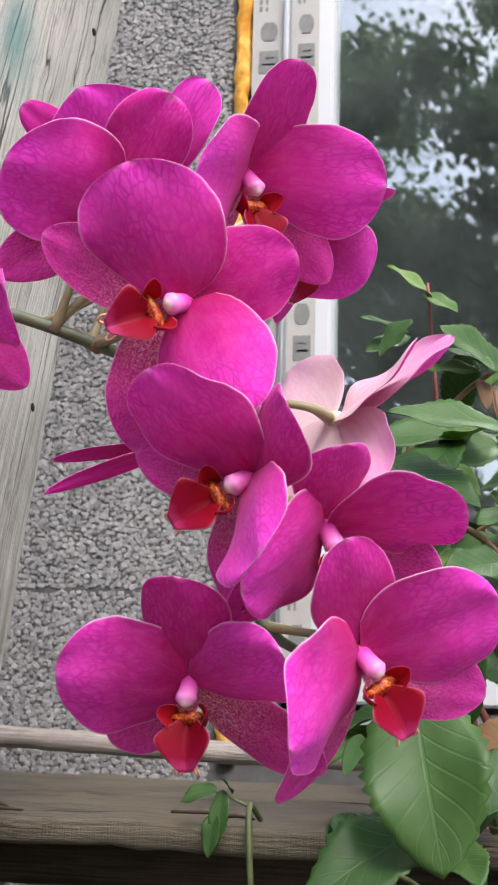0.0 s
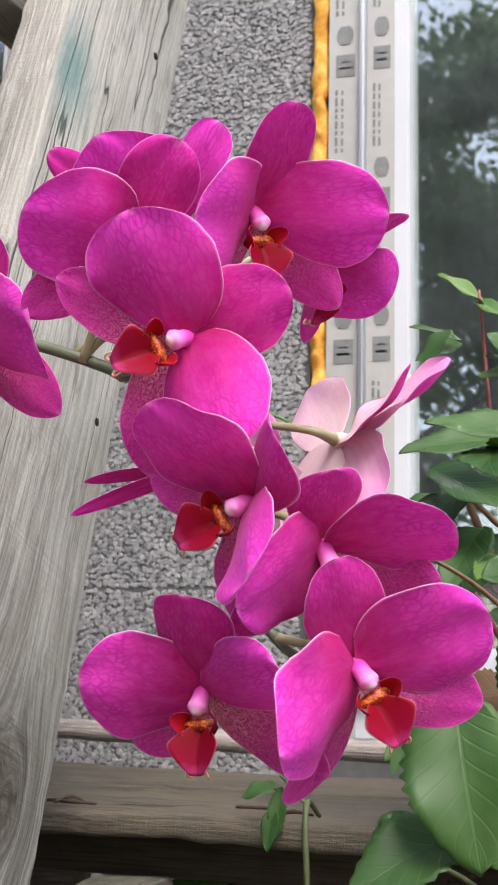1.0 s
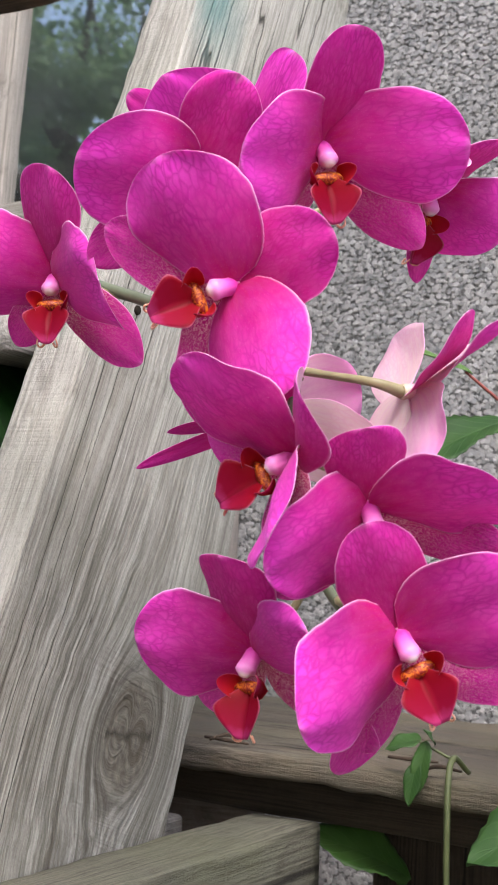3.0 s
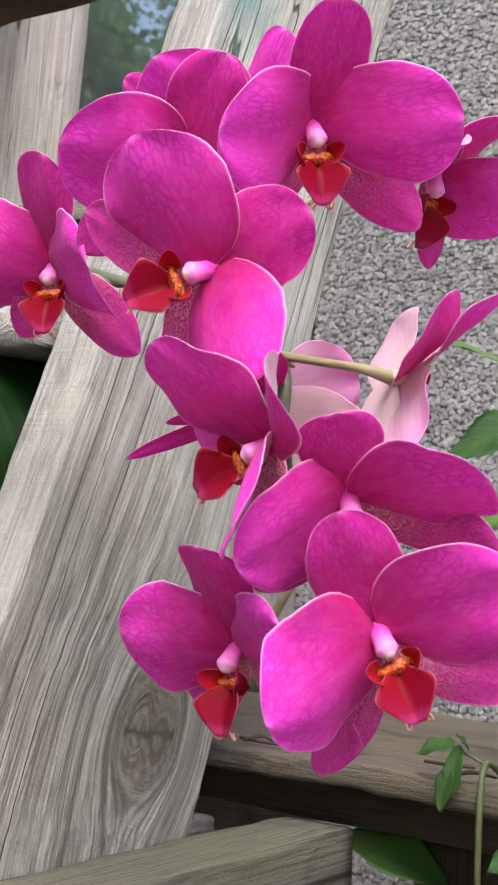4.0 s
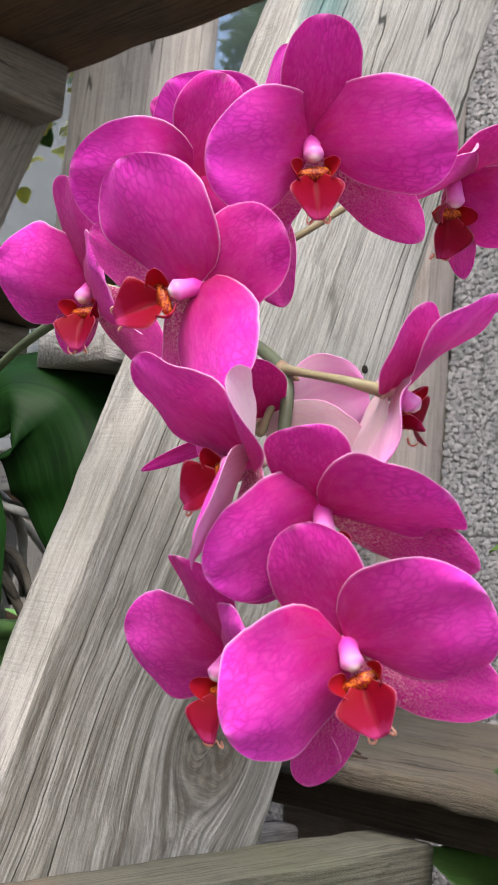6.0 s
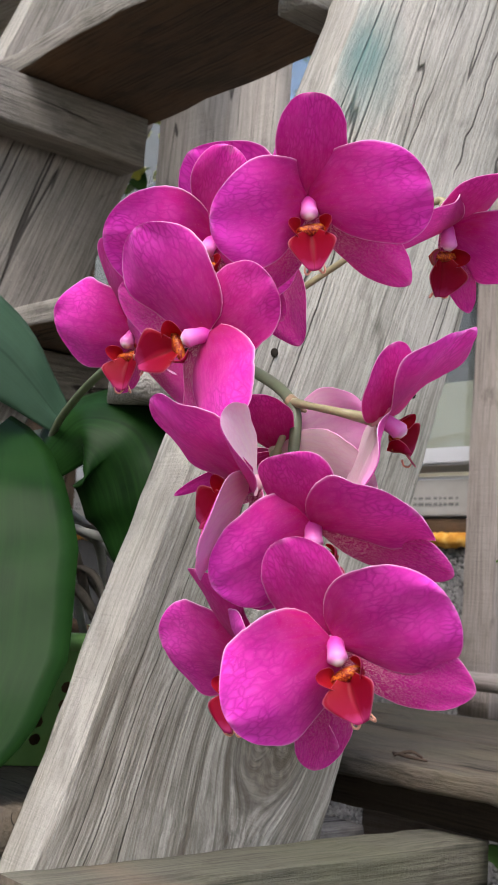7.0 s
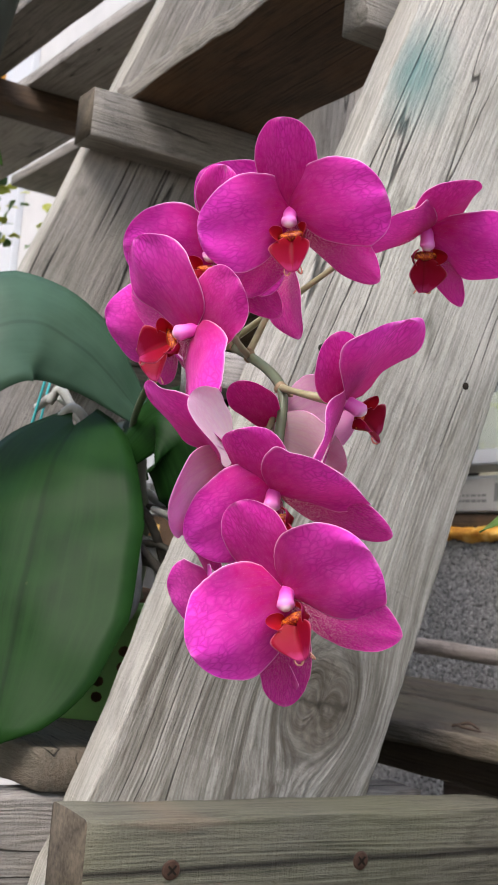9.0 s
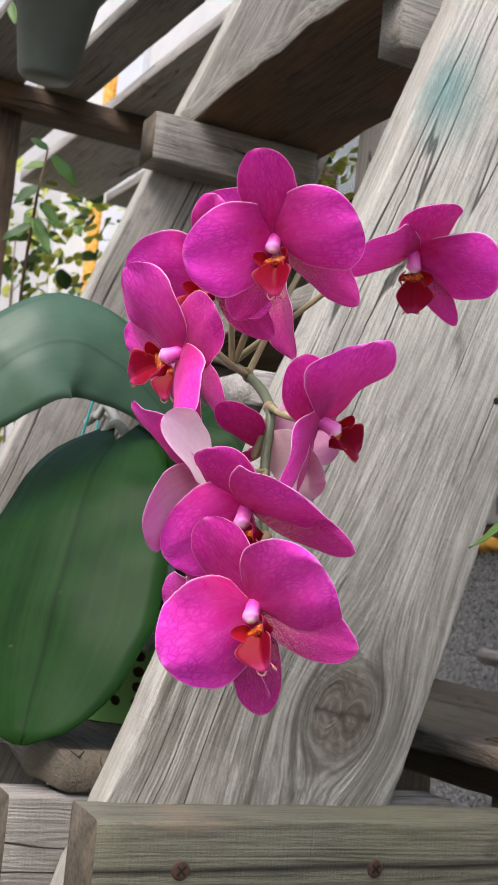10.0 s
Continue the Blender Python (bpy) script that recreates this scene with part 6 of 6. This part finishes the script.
for a in (0.4, 2.5, 4.6):
    part("hanger_wire", rod([(0.054 * math.cos(a), 0.054 * math.sin(a), 0.118), (0.03 * math.cos(a), 0.03 * math.sin(a), 0.138), (0.012 * math.cos(a) + 0.02, 0.012 * math.sin(a), 0.156)], (0.0011, 0.0011), sides=6, n=3), RUST, pl)
rng = random.Random(5)
for i in range(26):
    b = pl.matrix_world.translation + Vector((rng.uniform(-0.06, 0.03), rng.uniform(-0.06, 0.03), 0.10 + rng.uniform(0, 0.04)))
    d = Vector((rng.uniform(-1, 0.4), rng.uniform(-1, 0.3), rng.uniform(-0.6, 0.3))).normalized()
    shrub_leaf(b, b + d * rng.uniform(0.025, 0.045), rng.uniform(0.012, 0.02), BRIGHT_LEAF if i % 3 else SHRUB_LEAF, owner=pl, seed=i)

bush = base("variegated_bush", pose(-1.95, 0.78, 0.0), "bush with mixed green and yellow leaves beside the shelf", "bush")
rng = random.Random(8)
for i in range(6):
    a = Vector((-1.95 + rng.uniform(-0.05, 0.05), 0.78 + rng.uniform(-0.05, 0.05), 0.0))
    c = Vector((-1.95 + rng.uniform(-0.16, 0.16), 0.78 + rng.uniform(-0.2, 0.18), rng.uniform(1.6, 1.95)))
    under(part("twig", rod([a, a.lerp(c, 0.5) + Vector((0.02, 0.02, 0.1)), c], (0.007, 0.004, 0.0015), sides=7), TWIG), bush, Matrix.Identity(4))
under(part("twig", rod([(-1.92, 0.78, 1.5), (-1.4, 0.9, 1.72), (-1.16, 1.02, 1.85)], (0.004, 0.003, 0.0015), sides=7), TWIG), bush, Matrix.Identity(4))
for i in range(560):
    b = Vector((-1.97 + rng.gauss(0, 0.10), 0.78 + rng.gauss(0, 0.10), rng.uniform(1.45, 2.02)))
    if i % 8 == 0:
        b = Vector((-1.15 + rng.gauss(0, 0.05), 1.02 + rng.gauss(0, 0.05), 1.86 + rng.gauss(0, 0.05)))
    d = Vector((rng.uniform(-1, 1), rng.uniform(-1, 0.6), rng.uniform(-0.8, 0.4))).normalized()
    k = rng.random()
    shrub_leaf(b, b + d * (rng.uniform(0.018, 0.034) if k < 0.88 else 0.06), rng.uniform(0.016, 0.026) if k < 0.86 else 0.032, YELLOW_LEAF if k < 0.76 else BRIGHT_LEAF if k < 0.95 else SHRUB_LEAF, owner=bush, seed=i, spin=rng.uniform(-40, 40), serrate=0.0)

under(part("twig", rod([(-1.90, 0.76, 1.45), (-1.40, 0.62, 1.60), (-1.00, 0.53, 1.66), (-0.945, 0.525, 1.735)], (0.005, 0.003, 0.002, 0.001), sides=7), TWIG), bush, Matrix.Identity(4))
for i, (b, t, w) in enumerate((((-0.945, 0.525, 1.732), (-0.950, 0.502, 1.744), 0.012), ((-0.943, 0.530, 1.725), (-0.932, 0.562, 1.690), 0.020), ((-0.950, 0.526, 1.715), (-0.963, 0.500, 1.708), 0.014),
                               ((-0.960, 0.525, 1.690), (-0.966, 0.496, 1.662), 0.018), ((-0.97, 0.53, 1.672), (-0.955, 0.552, 1.640), 0.016), ((-1.0, 0.53, 1.66), (-0.97, 0.545, 1.612), 0.018), ((-1.02, 0.535, 1.655), (-1.03, 0.50, 1.63), 0.016))):
    shrub_leaf(b, t, w, BRIGHT_LEAF if i % 3 else SHRUB_LEAF, up=(0.8, -0.3, 0.5), owner=bush, seed=i + 300, serrate=0.05)

tagged(part("wall_west", box(-4.3, -4.1, -3.0, WY, 0.0, 3.4), RENDER_WHITE, smooth=False), "white rendered wall of the neighbouring house", "wall", kind="structure")
tagged(part("wall_white", box(-6.0, -2.12, WY - 0.014, WY - 0.001, 0.0, 3.4), RENDER_WHITE, smooth=False), "white rendered stretch of the house wall", "wall", kind="structure")
tagged(part("orange_board", box(-3.56, -3.44, WY - 0.04, WY - 0.0145, 0.9, 3.0, 0.004), FOAM, smooth=False), "orange upright board on the far wall", "board", kind="structure")
tagged(part("white_board", box(-3.40, -3.14, WY - 0.04, WY - 0.0145, 0.9, 3.0, 0.004), WHITE_PVC, smooth=False), "white upright frame on the far wall", "board", kind="structure")

# ---- trees across the garden, mirrored in the glass ----
TREE_LEAF = leaf_material("tree_leaf", (0.16, 0.25, 0.13), (0.30, 0.42, 0.22), (0.08, 0.13, 0.05), 0.5, 0.0, 0.6)
BARKWOOD = plain("tree_bark", (0.11, 0.09, 0.07), 0.9, 0.2, 0.4, 30)


def tree(x, y, height, spread, seed):
    rng = random.Random(seed)
    root = base("tree", pose(x, y, 0), "broad leafy tree across the garden", "tree", "garden trees")
    part("trunk", rod([(0, 0, 0), (0.1, 0.05, height * 0.3), (0.0, 0.1, height * 0.6), (0.1, 0, height * 0.9)], (0.22, 0.17, 0.11, 0.03), sides=12), BARKWOOD, root)
    clumps = []
    for i in range(7):
        a = rng.uniform(0, 6.28)
        z0 = height * rng.uniform(0.3, 0.65)
        e = Vector((math.cos(a) * spread * rng.uniform(0.5, 0.9), math.sin(a) * spread * rng.uniform(0.5, 0.9), z0 + height * rng.uniform(0.1, 0.3)))
        part("limb", rod([(0.03, 0.05, z0), Vector((0.03, 0.05, z0)).lerp(e, 0.5) + Vector((0, 0, 0.2)), e], (0.08, 0.05, 0.02), sides=8), BARKWOOD, root)
        clumps += [e, e * 0.6 + Vector((0, 0, height * 0.25))]
    for i in range(27):
        clumps.append(Vector((rng.gauss(0, spread * 0.45), rng.gauss(0, spread * 0.45), height * rng.uniform(0.30, 1.0))))
    verts, faces = [], []
    for c in clumps:
        r = spread * rng.uniform(0.14, 0.27)
        for k in range(620):
            p = c + Vector((rng.gauss(0, 0.5), rng.gauss(0, 0.5), rng.gauss(0, 0.4))) * r
            n = Vector((rng.uniform(-1, 1), rng.uniform(-1, 1), rng.uniform(-0.2, 1))).normalized()
            s = n.orthogonal().normalized() * rng.uniform(0.035, 0.070)
            t = n.cross(s) * rng.uniform(0.9, 1.6)
            i0 = len(verts)
            verts += [p - t, p + s * 0.8 - t * 0.1, p + t, p - s * 0.8 - t * 0.1]
            faces.append((i0, i0 + 1, i0 + 2, i0 + 3))
    me = bpy.data.meshes.new("crown")
    me.from_pydata([tuple(v) for v in verts], [], faces)
    me.materials.append(TREE_LEAF)
    crown = new("crown", me)
    crown.parent = root
    tagged(crown, "many small green leaves", kind="stuff")


for x, y, h, s, seed in ((1.0, -9.5, 9.0, 2.6, 1), (4.6, -10.5, 10.0, 2.8, 2), (-2.8, -10.5, 9.5, 2.6, 3), (9.0, -12.0, 10.5, 3.0, 4), (-7.0, -11.0, 9.0, 2.8, 5), (2.6, -16.0, 13.0, 3.4, 6), (-9.0, -8.5, 9.5, 2.6, 8), (-5.2, -13.5, 11.5, 3.0, 9), (-11.5, -13.0, 12.0, 3.2, 10), (-12.0, -9.0, 9.0, 3.0, 7)):
    tree(x, y, h, s, seed)
